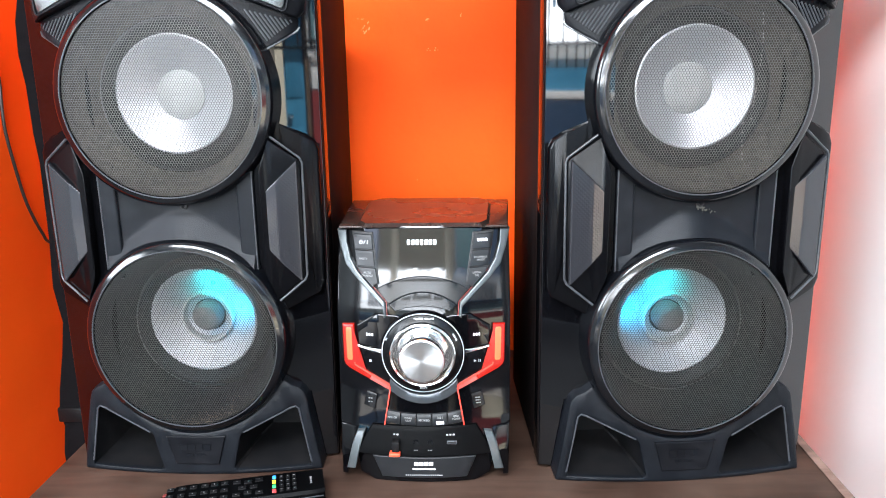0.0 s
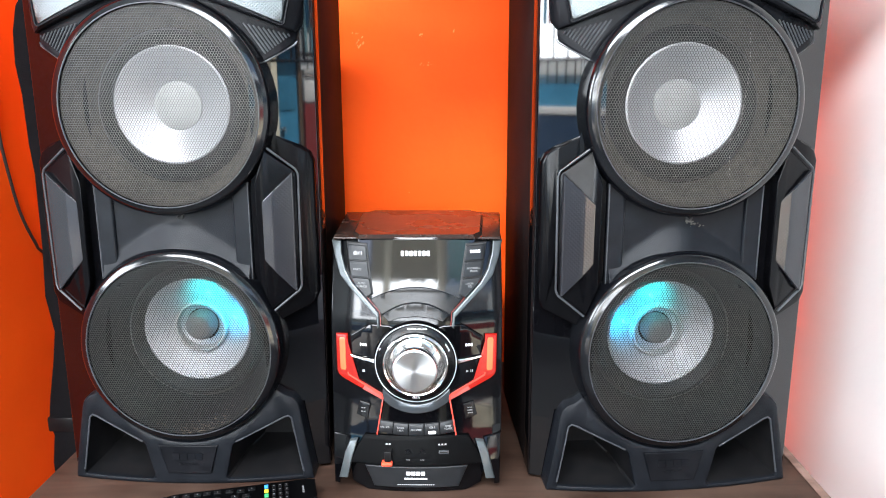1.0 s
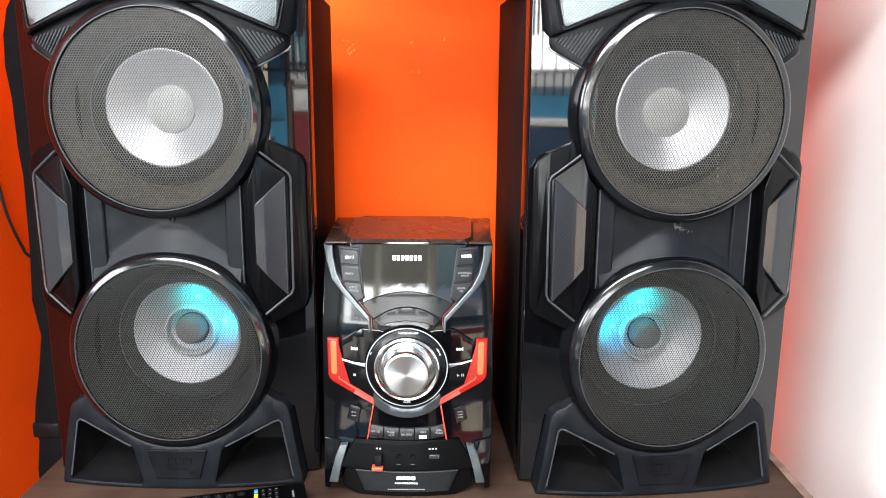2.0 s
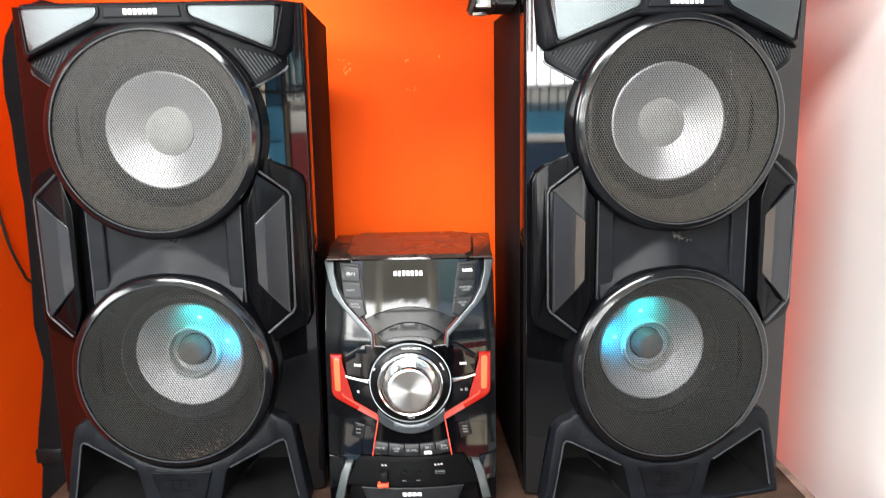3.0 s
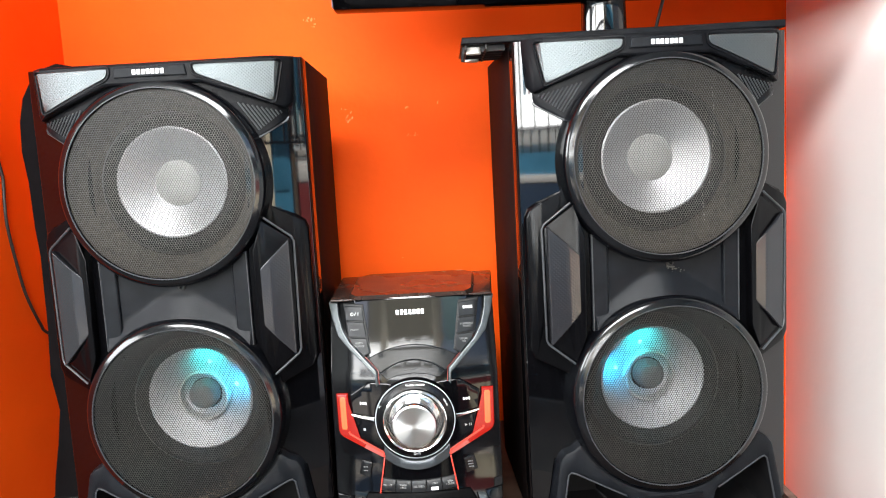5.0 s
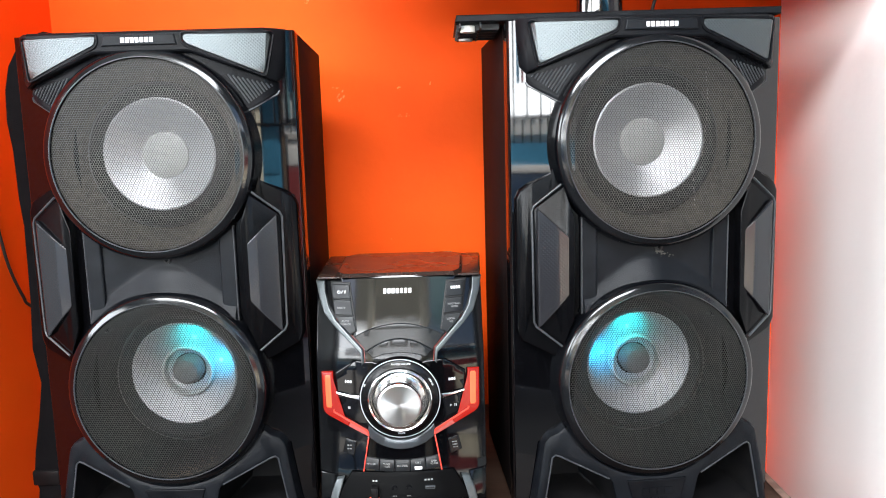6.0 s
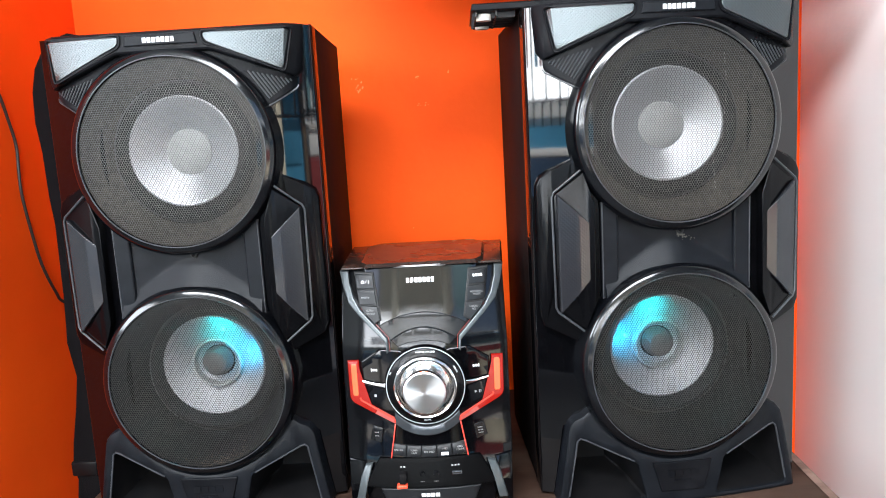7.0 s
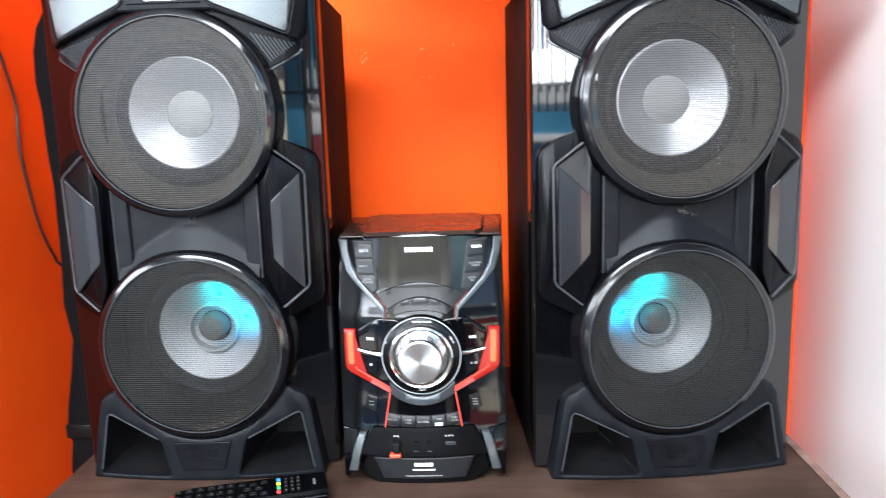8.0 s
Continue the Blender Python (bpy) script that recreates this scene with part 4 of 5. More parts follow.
panel("front_panel", [(-0.0955, 0.2815), (0.0955, 0.2815), (0.0965, 0.20), (0.0965, 0.062), (0.085, 0.05), (-0.085, 0.05), (-0.0965, 0.062), (-0.0965, 0.20)], 0.0, 0.03, LACQUER, label="gloss black front")
OUTER = [(x, 0.2165 + 0.0145 * (1 - (x / 0.051) ** 2)) for x in [0.051 - 0.102 * i / 16 for i in range(17)]]
INNER = [(x, 0.2005 + 0.0135 * (1 - (x / 0.0375) ** 2)) for x in [0.0375 - 0.075 * i / 16 for i in range(17)]]
panel("display", [(-0.0665, 0.2835), (0.0665, 0.2835), (0.0535, 0.225)] + OUTER + [(-0.0535, 0.225)], 0.0035, 0.01, TINT, label="dark glossy display window", bevel=0.0003, step=0.008)
panel("display_band", OUTER + INNER[::-1], 0.0022, 0.01, INK, label="smoked band under the display", step=0.008)
panel("display_shelf", INNER + [(-0.030, 0.1935), (-0.018, 0.1975), (0.0, 0.1995), (0.018, 0.1975), (0.030, 0.1935)], 0.0032, 0.01, INK)
for line, lift in ((OUTER, 0.0034), (INNER, 0.0030)):
    part("band_edge", tube(bmesh.new(), [(x, face(x, z) - lift, z) for x, z in line], 0.0003, steps=6), LIP, unit, "thin pale edge")
blocks("brand_mark", 7, 0.0335, 0.0056, onto(0, 0.2665, 0.0036), PRINT, unit, 0.3)

for side in (-1, 1):
    p = [(0.0965, 0.2780), (0.0860, 0.2780), (0.0848, 0.2645), (0.0800, 0.2475), (0.0722, 0.2345), (0.0412, 0.2030), (0.0402, 0.1885), (0.0425, 0.1865), (0.0435, 0.1985), (0.0745, 0.2285), (0.0860, 0.2415), (0.0925, 0.2605)]
    panel("side_trim", mirror(p, side), 0.006, 0.012, TRIM, label="grey green trim strip", bevel=0.0012, step=0.005)
    # faint glow stands in for red light reflected along the trim
    line = [(0.0735, 0.2400), (0.0709, 0.2355), (0.0399, 0.2037), (0.0388, 0.1890)]
    part("light_line", tube(bmesh.new(), [(side * a, face(a, z) - 0.0032, z) for a, z in line], 0.0004, steps=6), RED_GLINT, unit, "thin red lit line")
    # three stacked keys
    edges = [((0.0562, 0.2745), (0.0775, 0.2755)), ((0.0545, 0.2575), (0.0752, 0.2582)), ((0.0517, 0.2395), (0.0722, 0.2405)), ((0.0485, 0.2235), (0.0555, 0.2195), (0.0685, 0.2325))]
    backing = [(0.0552, 0.2765), (0.079, 0.2772), (0.0732, 0.2385), (0.0555, 0.2178), (0.0472, 0.2228)]
    block = panel("key_block", mirror(backing, side), 0.0045, 0.01, BLACK)
    for i in range(3):
        a, b = edges[i], edges[i + 1]
        k = 0.0006
        if i < 2:
            q = [(a[0][0], a[0][1] - k), (a[1][0], a[1][1] - k), (b[1][0], b[1][1] + k), (b[0][0], b[0][1] + k)]
        else:
            q = [(a[0][0], a[0][1] - k), (a[1][0], a[1][1] - k), b[2], b[1], b[0]]
        panel("key", mirror(q, side), 0.0062, 0.004, KEY, block, bevel=0.0007)
    # transport keys round the knob, chrome blade between them
    ring_in = arc(0.0465, 0.1485, 58, 4, 8)
    p = [(0.0745, 0.1755), (0.052, 0.1905), (0.030, 0.1895)] + ring_in + [(0.0725, 0.1545)]
    upper = panel("transport_key", mirror(p, side), 0.003, 0.008, LACQUER, bevel=0.001)
    ring_in = arc(0.0465, 0.1485, -4, -56, 8)
    p = [(0.0725, 0.1515)] + ring_in + [(0.030, 0.1085), (0.0365, 0.1125), (0.0735, 0.1325)]
    lower = panel("transport_key", mirror(p, side), 0.003, 0.008, LACQUER, bevel=0.001)
    p = [(0.0735, 0.1555), (0.0735, 0.1525), (0.0585, 0.1490), (0.046, 0.1465), (0.046, 0.1520), (0.0585, 0.1525)]
    panel("blade", mirror(p, side), 0.006, 0.006, CHROME, label="chrome blade", bevel=0.001)
    # red light guides
    p = [(0.0905, 0.1765), (0.0770, 0.1775), (0.0764, 0.1355), (0.0752, 0.1318), (0.0725, 0.1297), (0.0575, 0.1215), (0.0610, 0.1158), (0.0840, 0.1268), (0.0880, 0.1300), (0.0898, 0.1345)]
    guide = panel("light_guide", mirror(p, side), 0.0045, 0.01, RED_TRIM, label="red lit light guide", bevel=0.0016)
    panel("lamp", mirror([(0.0866, 0.1715), (0.0852, 0.1738), (0.0808, 0.1740), (0.0796, 0.1720), (0.0790, 0.1385), (0.0800, 0.1362), (0.0846, 0.1362), (0.0858, 0.1380)], side), 0.0050, 0.002, RED_LAMP, guide, "glowing red lamp", bevel=0.0006)
    p = [(0.0608, 0.1157), (0.0573, 0.1214), (0.0380, 0.1108), (0.0372, 0.1040)]
    panel("light_guide", mirror(p, side), 0.0045, 0.01, RED_FAINT, label="faintly lit end of the light guide", bevel=0.0012)
    p = [(0.0372, 0.1040), (0.0384, 0.1046), (0.0452, 0.0655), (0.0440, 0.0652)]
    panel("light_line", mirror(p, side), 0.004, 0.006, RED_LINE, bevel=0.0002)
    part("light_line", tube(bmesh.new(), [(side * a, face(a, z) - 0.005, z) for a, z in ((0.0772, 0.1345), (0.0765, 0.1316), (0.0382, 0.1106), (0.0377, 0.1062))], 0.0011, steps=6), RED_LINE, unit, "thin red lit line")
    # socket cover
    p = [(0.0645, 0.1015), (0.0525, 0.0985), (0.0555, 0.0815), (0.0685, 0.0855)]
    cover = panel("socket_cover", mirror(p, side), 0.002, 0.005, INK, bevel=0.0006)

# volume knob
Y = face(0, 0.1485)
dial = part("dial", turned([(0.0468, Y + 0.004), (0.0466, Y - 0.003), (0.0458, Y - 0.0046), (0.0430, Y - 0.0045), (0.040, Y - 0.0062), (0.0362, Y - 0.0075)], 0.1485, steps=96), INK, unit, "black dial")
part("dial_line", turned([(0.0456, Y - 0.0040), (0.0454, Y - 0.0052), (0.0446, Y - 0.0053), (0.0444, Y - 0.0040)], 0.1485, steps=96), PALE_RING, dial, "thin silver ring")
part("collar", turned([(0.0366, Y - 0.0068), (0.0360, Y - 0.0118), (0.0350, Y - 0.0126), (0.0335, Y - 0.0120), (0.0295, Y - 0.0060), (0.0268, Y - 0.0040)], 0.1485, steps=96), CHROME, dial, "polished collar")
knob = part("knob", turned([(0.0272, Y - 0.004), (0.0258, Y - 0.012), (0.0250, Y - 0.0275), (0.0240, Y - 0.0295)], 0.1488, steps=96), CHROME, unit, "brushed chrome volume knob")
cap = part("knob_face", turned([(0.0240, -0.0001), (0.0225, -0.0012), (0.012, -0.0014), (0.0, -0.0015)], 0.0, steps=96), TURNED, knob)
cap.location = (0, Y - 0.0295, 0.1488)

# lip under the dial, five keys
p = arc(0.0475, 0.1485, -38, -142, 20) + arc(0.0585, 0.1485, -132, -48, 20)
panel("lip", p, 0.0045, 0.008, LIP, label="dark metallic lip under the dial", bevel=0.0015, step=0.008)
for i in range(5):
    x0 = -0.0445 + i * 0.0179
    x1 = x0 + 0.0173
    zc = lambda x: 0.0037 * (x / 0.0445) ** 2
    q = [(x0, 0.0648 + zc(x0)), (x1, 0.0648 + zc(x1)), (x1 * 0.965, 0.0778 + zc(x1)), (x0 * 0.965, 0.0778 + zc(x0))]
    panel("function_key", q, 0.0025, 0.006, KEY, bevel=0.0006)

# foot: sloping socket panel, name plate and two fins
panel("socket_panel", [(-0.0585, 0.0655), (0.0585, 0.0655), (0.0645, 0.056), (0.0775, 0.0335), (-0.0775, 0.0335), (-0.0645, 0.056)], 0.004, 0.02, PANEL, label="smooth black socket panel", bevel=0.001)
panel("foot", [(-0.0775, 0.0345), (0.0775, 0.0345), (0.0735, 0.008), (0.056, 0.0), (-0.056, 0.0), (-0.0735, 0.008)], -0.004, 0.05, LACQUER)
plate = panel("name_plate", [(-0.0580, 0.0335), (0.0580, 0.0335), (0.0475, 0.0095), (-0.0475, 0.0095)], 0.005, 0.01, KEY, label="grey name plate", bevel=0.001)
blocks("brand_mark", 4, 0.022, 0.0039, onto(0, 0.0265, 0.0053), PRINT, plate, 0.2)
blocks("brand_line", 10, 0.026, 0.0016, onto(0, 0.0205, 0.0053), PRINT, plate, 0.25)
blocks("print_line", 18, 0.042, 0.0009, onto(0, 0.0135, 0.0053), PRINT_DIM, plate, 0.25)
for side in (-1, 1):
    p = [(0.0668, 0.0592), (0.0758, 0.0572), (0.0815, 0.044), (0.0888, 0.0145), (0.0785, 0.0155), (0.0735, 0.038)]
    panel("fin", mirror(p, side), 0.006, 0.03, TRIM, label="grey green fin", bevel=0.0012)
    panel("corner", mirror([(0.0755, 0.0605), (0.0955, 0.0625), (0.0945, 0.006), (0.0885, 0.006), (0.0888, 0.0145), (0.0815, 0.044)], side), 0.002, 0.03, LACQUER)
foot_y = face(-0.032, 0.045) - 0.004
part("usb_stick", boxed((-0.0355, foot_y - 0.008, 0.0405), (-0.0275, foot_y + 0.003, 0.0525), 0.001), CAVITY, unit, "small black memory stick")
part("usb_cap", boxed((-0.0388, foot_y - 0.0095, 0.0355), (-0.0262, foot_y + 0.001, 0.0398), 0.0016), RED_PLASTIC, unit, "red plastic cap")
for u in (-0.009, 0.007):
    part("jack", turned([(0.0, foot_y + 0.0005), (0.0014, foot_y + 0.0004), (0.002, foot_y - 0.001), (0.0030, foot_y - 0.0012), (0.0034, foot_y + 0.001)], 0.0485, u, 20), SATIN, unit)
part("usb_port", boxed((0.0255, foot_y - 0.0006, 0.0468), (0.0365, foot_y + 0.002, 0.0505), 0.0004), SILVER, unit, "metal socket")
part("usb_slot", boxed((0.0265, foot_y - 0.0009, 0.0482), (0.0355, foot_y + 0.001, 0.0498)), BLACK, unit)


# printed words and signs
def word(text, size, u, z, lift, material=PRINT_DIM, wide=1.0, lean=0.0, at=None):
    return lettering("lettering", text, size, onto(u, z, lift, lean) if at is None else pose(u, at - lift, z, 0, lean, 0), material, unit, wide)


word("PARTY", 0.0034, -0.0655, 0.2485, 0.0070, PRINT_DIM)
word("AUTO\nCHANGE", 0.0033, -0.0608, 0.2325, 0.0070, PRINT_DIM)
word("FOOTBALL\nMODE", 0.0031, 0.0642, 0.2485, 0.0070, PRINT_DIM)
word("LOCAL\nEQ", 0.0031, 0.0600, 0.2325, 0.0070, PRINT_DIM)
blocks("print_mark", 4, 0.012, 0.0032, onto(0.0663, 0.268, 0.0068), PRINT, unit)
bm = bmesh.new()
tube(bm, [(-0.0035 + 0.0017 * math.sin(radians(a)), 0.0, 0.0017 * math.cos(radians(a))) for a in range(40, 330, 20)], 0.0003, steps=5)
box(bm, (-0.0038, -0.0002, 0.0002), (-0.0032, 0.0002, 0.0026))
box(bm, (0.0038, -0.0002, -0.0017), (0.0043, 0.0002, 0.0022))
tube(bm, [(-0.0005, 0.0, -0.0018), (0.0015, 0.0, 0.0023)], 0.00025, steps=5)
bm.transform(onto(-0.065, 0.266, 0.0067))
part("power_sign", bm, PRINT, unit)
word("MASTER VOLUME", 0.0028, 0.002, 0.1885, 0.0066, PRINT, at=Y)
word("USER EQ", 0.0024, 0.0352, 0.1675, 0.0066, PRINT, lean=62, at=Y)
word("EQ", 0.0024, -0.0395, 0.1655, 0.0066, PRINT, lean=-66, at=Y)
word("DELETE", 0.0024, 0.0, 0.1088, 0.0066, PRINT, at=Y)
for text, i in (("MP3 / CD", 0), ("TUNER\n/ AUX", 1), ("REC SPEED", 2), ("USB 2", 3), ("OPEN\n/ CLOSE", 4)):
    u = -0.0358 + 0.0179 * i
    z = 0.0715 + 0.0037 * (u / 0.0445) ** 2 + (0.0022 if i == 3 else 0)
    word(text, 0.0029, u, z, 0.0030, PRINT_DIM, 0.9)
u = -0.0358 + 0.0179 * 3
panel("print_mark", [(u - 0.0042, 0.0668), (u + 0.0042, 0.0668), (u + 0.0042, 0.0702), (u - 0.0042, 0.0702)], 0.0027, 0.001, PRINT, bevel=0.0001)
for side in (-1, 1):
    bm = bmesh.new()
    for k in (-1, 0):
        c = side * (0.0032 * k)
        prism(bm, [(c - side * 0.0015, 0.0018), (c - side * 0.0015, -0.0018), (c + side * 0.0015, 0.0)], -0.0003, 0.0003, bevel=0)
    box(bm, (side * 0.0022 - 0.0004, -0.0003, -0.0018), (side * 0.0022 + 0.0004, 0.0003, 0.0018))
    bm.transform(onto(side * 0.0600, 0.167, 0.0032))
    part("skip_sign", bm, PRINT, unit, smooth=0)
bm = boxed((-0.0014, -0.0003, -0.0014), (0.0014, 0.0003, 0.0014))
bm.transform(onto(-0.0590, 0.137, 0.0032))
part("stop_sign", bm, PRINT_DIM, unit, smooth=0)
bm = bmesh.new()
prism(bm, [(-0.0036, 0.0015), (-0.0036, -0.0015), (-0.0008, 0.0)], -0.0003, 0.0003, bevel=0)
for u in (0.0014, 0.0032):
    box(bm, (u, -0.0003, -0.0015), (u + 0.0008, 0.0003, 0.0015))
bm.transform(onto(0.0595, 0.137, 0.0032))
part("play_sign", bm, PRINT_DIM, unit, smooth=0)
for u, n in ((-0.031, 2), (0.030, 3)):
    blocks("print_mark", n, 0.0036 * n, 0.0017, onto(u, 0.0565, 0.0042), PRINT_DIM, unit, 0.4)
for u in (-0.009, 0.007):
    blocks("print_mark", 3, 0.005, 0.0008, onto(u, 0.041, 0.0042), KEY_MARK, unit, 0.3)
for u, z in ((-0.0600, 0.0935), (-0.0600, 0.0895), (0.0600, 0.0945), (0.0605, 0.0915), (0.0610, 0.0885)):
    blocks("print_mark", 2 if u < 0 else 4, 0.006, 0.0011, onto(u, z, 0.0024), KEY_MARK, unit, 0.3)

# the whole unit is a little wider, and taller most of all in its lower half
for ob in unit.children_recursive:
    m = ob.matrix_basis
    if ob.type == "MESH":
        for v in ob.data.vertices:
            p = m @ v.co
            v.co = m.inverted() @ Vector((p.x * 1.012, p.y, p.z * (1.045 - 0.078 * p.z)))

# ---- television on its stand ----
tv = thing("television", pose(0.254, 0.06, 0.5745), "black flat television on a swivel stand, on a loudspeaker", "television")
base = bmesh.new()
prism(base, [(-0.181, 0.0075), (0.183, 0.0075), (0.183, -0.0005), (-0.183, -0.0005)], -0.062, 0.065, bevel=0.0015)
stand = part("stand_base", base, SATIN, tv, "gloss black stand plate")
for i in range(5):
    part("stiffener", boxed((-0.182 + 0.001, -0.045 + i * 0.022, -0.007), (-0.132, -0.043 + i * 0.022, -0.0006)), BLACK, stand)
for x in (-0.178, -0.155):
    part("stiffener", boxed((x, -0.058, -0.0062), (x + 0.002, 0.06, -0.0007)), BLACK, stand)
for y in (-0.043, 0.03):
    foot = bmesh.new()
    bmesh.ops.create_cone(foot, cap_ends=True, segments=20, radius1=0.0085, radius2=0.0085, depth=0.007, matrix=Matrix.Translation((-0.168, y, -0.0060)))
    part("rubber_foot", foot, PALE_RUBBER, stand, "pale rubber foot")
neck = bmesh.new()
bmesh.ops.create_cone(neck, cap_ends=True, segments=40, radius1=0.029, radius2=0.027, depth=0.075, matrix=Matrix.Translation((0.0, 0.04, 0.042)) @ Matrix.Diagonal((1, 0.6, 1, 1)))
part("neck", neck, GLOSS, tv, "gloss black neck")
X0, X1, Z0, Z1 = -0.332, 0.334, 0.0575, 0.452
frame_bm = bmesh.new()
# bezel: a dipped lower bar and three plain bars
lower = [(X0 + (X1 - X0) * i / 24, Z0 - 0.004 * math.sin(math.pi * i / 24)) for i in range(25)]
prism(frame_bm, lower + [(X1, Z0 + 0.013), (X0, Z0 + 0.013)], -0.008, 0.019, bevel=0.0012, bend=lambda u, z: 0.75 * max(0.0, Z0 + 0.0125 - z), step=0.05)
prism(frame_bm, [(X0, Z0 + 0.013), (X0 + 0.004, Z0 + 0.013), (X0 + 0.004, Z1), (X0, Z1)], -0.008, 0.013, bevel=0.003)
prism(frame_bm, [(X1 - 0.004, Z0 + 0.013), (X1, Z0 + 0.013), (X1, Z1), (X1 - 0.004, Z1)], -0.008, 0.013, bevel=0.003)
prism(frame_bm, [(X0, Z1), (X1, Z1), (X1, Z1 + 0.018), (X0, Z1 + 0.018)], -0.008, 0.013, bevel=0.003)
part("bezel", frame_bm, LACQUER, tv, "gloss black bezel")
for x in (X0 - 0.0016, X1):
    part("edge_trim", boxed((x, -0.004, Z0 + 0.002), (x + 0.0016, 0.012, Z1 + 0.016), 0.0005), SILVER, tv, "silver edge trim")
part("sticker", slab([(X0 + 0.038, Z0 + 0.026), (X0 + 0.050, Z0 + 0.026), (X0 + 0.052, Z0 + 0.029), (X0 + 0.050, Z0 + 0.032), (X0 + 0.038, Z0 + 0.032), (X0 + 0.036, Z0 + 0.029)], -0.0045, -0.0035, bevel=0.0002), PRINT, tv, "small white sticker")
part("sensor", turned([(0.0, -0.0046), (0.0012, -0.0046), (0.0014, -0.0036)], Z0 + 0.029, X0 + 0.031, 12), CHROME, tv, "tiny round sensor")
part("screen", slab([(X0 + 0.0035, Z0 + 0.012), (X1 - 0.0035, Z0 + 0.012), (X1 - 0.0035, Z1 + 0.001), (X0 + 0.0035, Z1 + 0.001)], -0.004, 0.01, bevel=0.0005), surface("dark_screen_glass", (0.006, 0.0065, 0.007), 0.1, rough_vary=0.03, spec=0.75), tv, "dark reflecting screen")
part("back_shell", slab([(X0 + 0.03, Z0 + 0.03), (X1 - 0.03, Z0 + 0.03), (X1 - 0.03, Z1), (X0 + 0.03, Z1)], 0.013, 0.055, bevel=0.0), SATIN, tv)
bm = bmesh.new()
tube(bm, [(0.085, 0.07, 0.10), (0.084, 0.075, 0.06), (0.078, 0.085, 0.03), (0.075, 0.11, 0.006), (0.073, 0.16, 0.001)], 0.0022)
part("power_cable", bm, CABLE, tv, "thin black cable")

# ---- remote control ----
remote = thing("remote_control", pose(-0.200, -0.0975, 0.0, 0, 0, 14.5), "slim black remote control with coloured keys, on the table", "remote control")
bm = bmesh.new()
n = 20
rings = []
for i in range(n + 1):
    f = i / n
    x = -0.088 + 0.176 * f
    w = 0.0255 - 0.012 * max(0.0, (0.12 - f) / 0.12) ** 2 - 0.002 * max(0.0, (f - 0.95) / 0.05)
    h = 0.018 - 0.006 * max(0.0, (0.15 - f) / 0.15) ** 2
    rings.append([bm.verts.new((x, a, b)) for a, b in ((-w, 0.005), (-w + 0.001, h - 0.003), (-w + 0.004, h), (w - 0.004, h), (w - 0.001, h - 0.003), (w, 0.005), (w - 0.005, 0.0), (-w + 0.005, 0.0))])
for a, b in zip(rings, rings[1:]):
    for k in range(8):
        bm.faces.new((a[k], a[(k + 1) % 8], b[(k + 1) % 8], b[k]))
bm.faces.new(rings[0][::-1])
bm.faces.new(rings[-1])
part("shell", bm, PANEL, remote, "black plastic shell")
part("seam", boxed((-0.07, -0.0262, 0.0118), (0.086, -0.0254, 0.0126)), EDGE, remote)


def remote_key(x, y, w, d, material, name="key", label=""):
    return part(name, boxed((x - w / 2, y - d / 2, 0.0175), (x + w / 2, y + d / 2, 0.0192), 0.0004), material, remote, label)


rng = random.Random(11)
for i, x in enumerate((-0.076, -0.064, -0.052, -0.040, -0.030, -0.019)):
    for y in (-0.014, 0.0, 0.014):
        remote_key(x, y, 0.0075, 0.006, CAVITY)
        blocks("print_mark", 2, 0.0022, 0.0008, Matrix.Translation((x, y, 0.0194)) @ pose(0, 0, 0, -90, 0, 90), KEY_MARK, remote)
remote_key(-0.081, 0.004, 0.004, 0.004, RED_DULL, "power_key", "dull red power key")
for x, y in ((0.0, 0.0), (0.012, 0.0), (-0.006, 0.013), (-0.006, -0.013), (0.018, 0.013), (0.018, -0.013), (0.006, 0.011), (0.006, -0.011)):
    remote_key(x, y, 0.008, 0.0065, CAVITY)
    blocks("print_mark", 1, 0.0011, 0.0011, Matrix.Translation((x, y, 0.0194)) @ pose(0, 0, 0, -90, 0, 90), KEY_MARK, remote)
for y, c, n in ((-0.0145, (0.7, 0.05, 0.05), "red"), (-0.005, (0.05, 0.5, 0.15), "green"), (0.0045, (0.85, 0.65, 0.03), "yellow"), (0.014, (0.04, 0.25, 0.75), "blue")):
    remote_key(0.034, y, 0.0042, 0.0062, surface(n + "_key", c, 0.4), "colour_key", n + " key")
for x in (0.042, 0.049, 0.056):
    for y in (-0.014, -0.005, 0.004, 0.013):
        remote_key(x, y, 0.004, 0.0055, CAVITY)
        blocks("print_mark", 1, 0.001, 0.0016, Matrix.Translation((x, y, 0.0194)) @ pose(0, 0, 0, -90, 0, 90), KEY_MARK, remote)
blocks("brand_mark", 4, 0.015, 0.0022, Matrix.Translation((0.074, 0.0, 0.0182)) @ pose(0, 0, 0, -90, 0, 90), KEY_MARK, remote, 0.3)


# ---- beside the speaker: a hanging strap, a cable on the wall ----
def ribbon(bm, points, width, thick):
    rings = []
    for i, (x, y, z) in enumerate(points):
        d = Vector(points[min(i + 1, len(points) - 1)]) - Vector(points[max(i - 1, 0)])
        side = Vector((d.z, 0, -d.x)).normalized() * width / 2
        rings.append([bm.verts.new(Vector((x, y, z)) + side * s + Vector((0, t, 0))) for s, t in ((-1, -thick), (1, -thick), (1, thick), (-1, thick))])
    for a, b in zip(rings, rings[1:]):
        for k in range(4):
            bm.faces.new((a[k], a[(k + 1) % 4], b[(k + 1) % 4], b[k]))
    bm.faces.new(rings[0][::-1])
    bm.faces.new(rings[-1])
    return bm


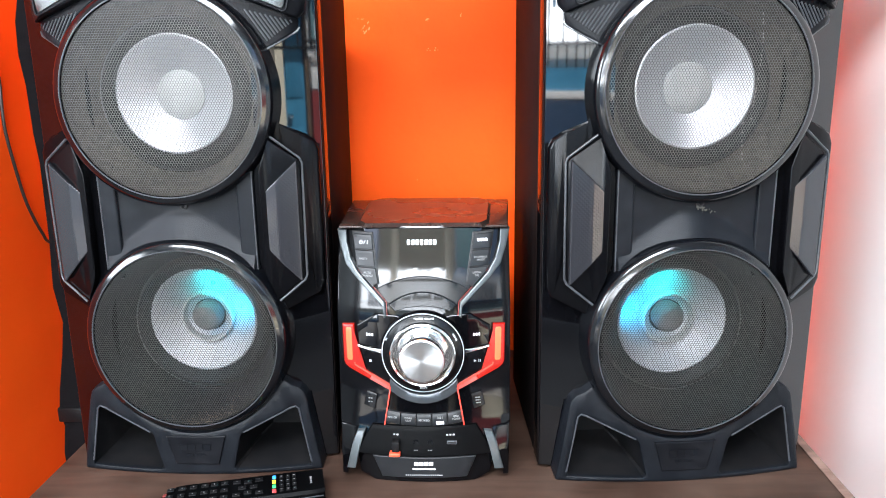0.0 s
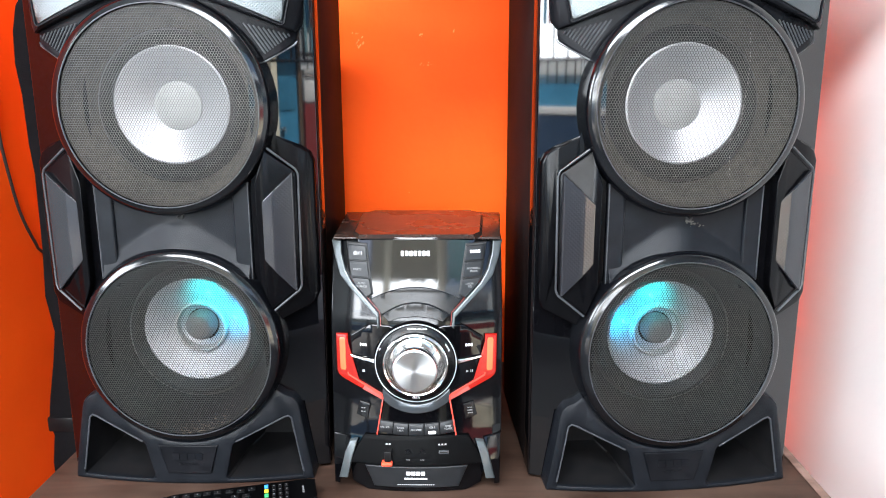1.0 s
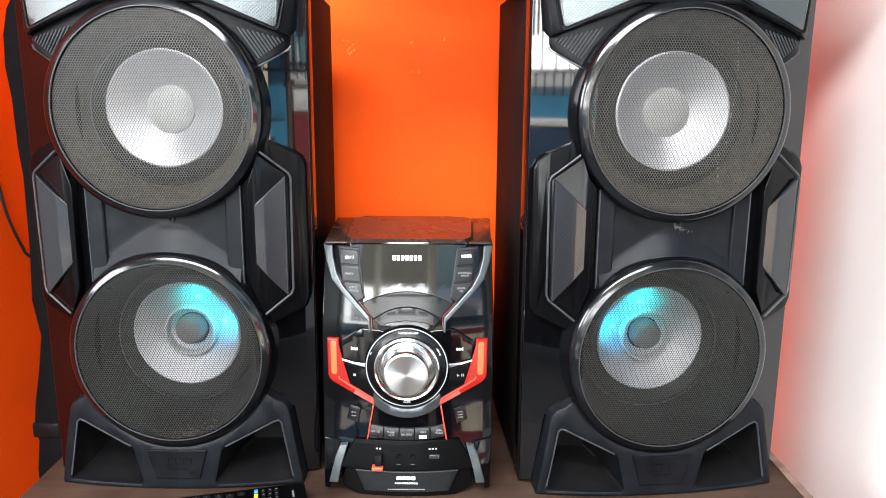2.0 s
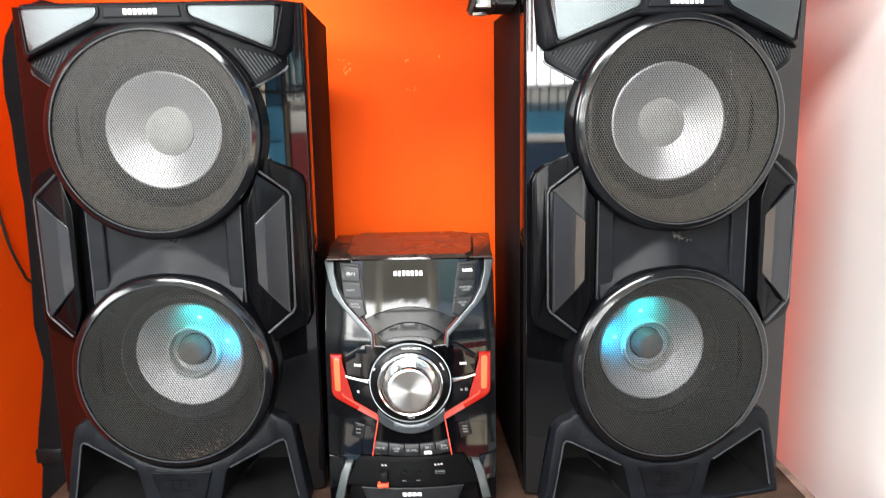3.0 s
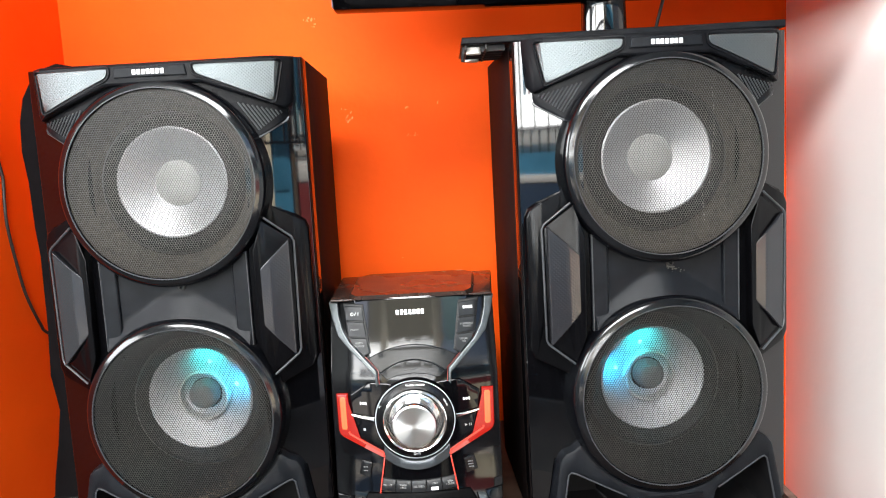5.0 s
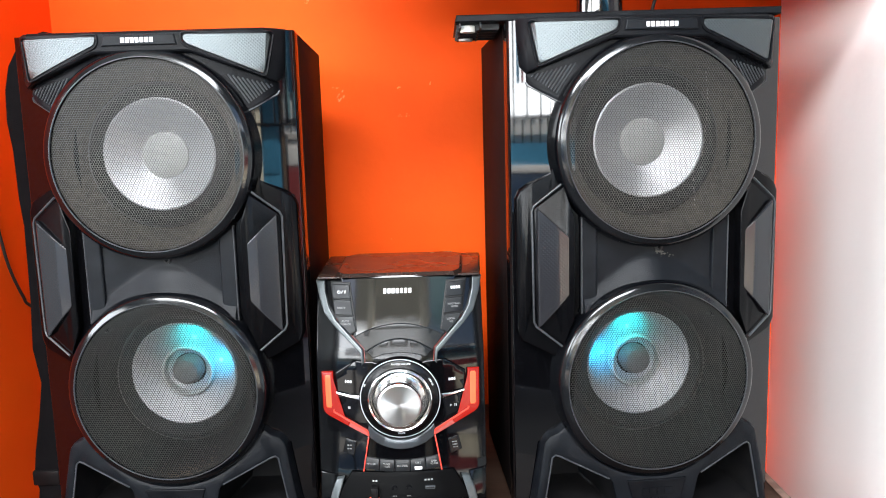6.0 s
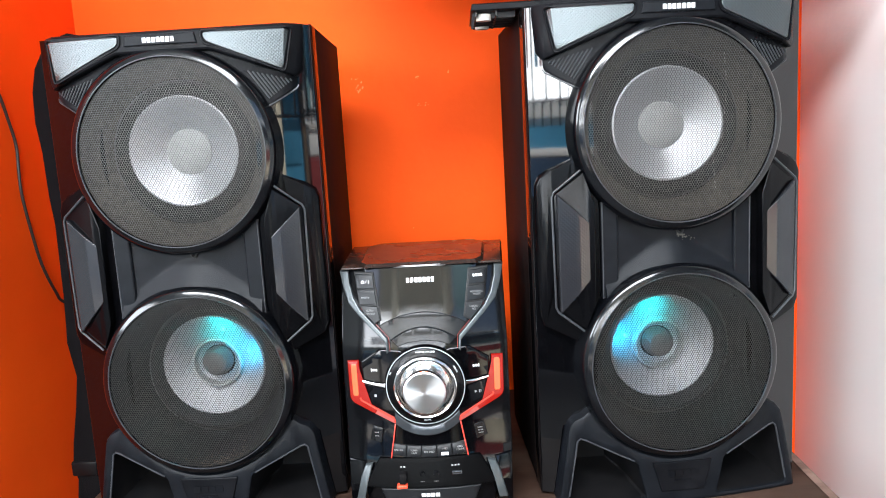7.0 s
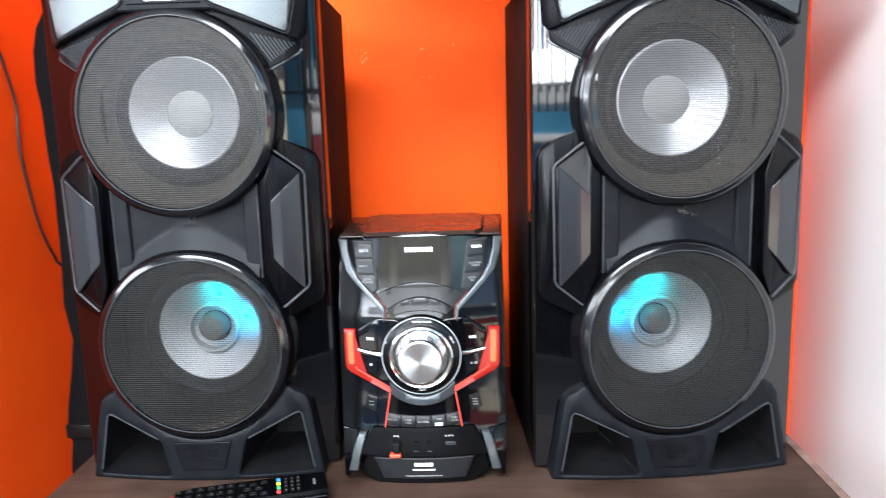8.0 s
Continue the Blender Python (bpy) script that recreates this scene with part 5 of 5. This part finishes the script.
strap = thing("strap", pose(0, 0, 0), "black woven strap hanging beside the speaker", "strap")
pts = [(x, 0.13, z) for x, z in ((-0.43, 0.5745), (-0.455, 0.58), (-0.472, 0.576), (-0.488, 0.548), (-0.494, 0.522), (-0.496, 0.485), (-0.492, 0.447), (-0.491, 0.386), (-0.488, 0.347), (-0.489, 0.292), (-0.49, 0.245), (-0.494, 0.181), (-0.487, 0.131), (-0.495, 0.08), (-0.505, 0.031), (-0.51, -0.003), (-0.505, -0.022), (-0.511, -0.064), (-0.511, -0.2))]
part("webbing", ribbon(bmesh.new(), pts, 0.034, 0.003), FABRIC, strap)
part("buckle", boxed((-0.529, 0.124, -0.016), (-0.492, 0.137, 0.006), 0.003), CAVITY, strap, "black plastic buckle")

cable = thing("wall_cable", pose(0, 0, 0), "thin black cable hanging against the orange wall", "cable")
rough_line = [(-0.5595, y, z) for y, z in ((0.085, 0.72), (0.108, 0.6), (0.127, 0.5367), (0.1337, 0.522), (0.1433, 0.4956), (0.1545, 0.4568), (0.152, 0.422), (0.1515, 0.388), (0.1615, 0.3376), (0.176, 0.2863), (0.203, 0.2388), (0.225, 0.2182))] + [(-0.53, 0.29, 0.17), (-0.48, 0.30, 0.08), (-0.47, 0.30, -0.05), (-0.47, 0.30, -0.3)]
smooth_line = []
for i in range(len(rough_line) - 1):
    p0, p1, p2, p3 = (Vector(rough_line[max(0, min(len(rough_line) - 1, i + k))]) for k in (-1, 0, 1, 2))
    for j in range(5):
        t = j / 5
        smooth_line.append(0.5 * ((2 * p1) + (p2 - p0) * t + (2 * p0 - 5 * p1 + 4 * p2 - p3) * t * t + (3 * p1 - p0 - 3 * p2 + p3) * t ** 3))
part("sheath", tube(bmesh.new(), smooth_line + [Vector(rough_line[-1])], 0.0021, steps=8), CABLE, cable)

# small chips in the wall paint, each a cluster of flakes
for x, z, k, lean, count in ((-0.1605, 0.678, 0.008, 0.0, 9), (-0.1535, 0.668, 0.006, 0.5, 5), (-0.1085, 0.518, 0.009, 1.0, 8), (-0.1145, 0.534, 0.006, 0.2, 4), (-0.0128, 0.532, 0.006, 0.1, 5), (0.0371, 0.537, 0.005, 0.3, 4), (-0.0137, 0.488, 0.005, -0.1, 3), (-0.0024, 0.4877, 0.005, -0.1, 3), (-0.036, 0.349, 0.0025, 0.8, 2), (-0.034, 0.286, 0.003, 0.8, 2)):
    rng = random.Random(int(1000 * (x + z)))
    bm = bmesh.new()
    for i in range(count):
        f = rng.gauss(0, 0.5)
        c = Vector((k * (f * math.cos(1.2 * lean) + 0.25 * rng.gauss(0, 1)), k * (f * math.sin(1.2 * lean) + 0.25 * rng.gauss(0, 1))))
        r = k * (0.08 + 0.17 * rng.random())
        flake = [(c.x + r * (0.5 + 0.6 * rng.random()) * math.cos(radians(a)), c.y + r * (0.7 + 0.8 * rng.random()) * math.sin(radians(a))) for a in range(0, 360, 60)]
        merge(bm, slab([(u + 0.4 * lean * (w - c.y), w) for u, w in flake], -0.0005, 0.0, bevel=0.0))
    chip = part("paint_chip", bm, CHIP)
    tagged(chip, "small pale chip in the orange paint", "paint chip", "chips in the wall paint").location = (x, BACK, z)
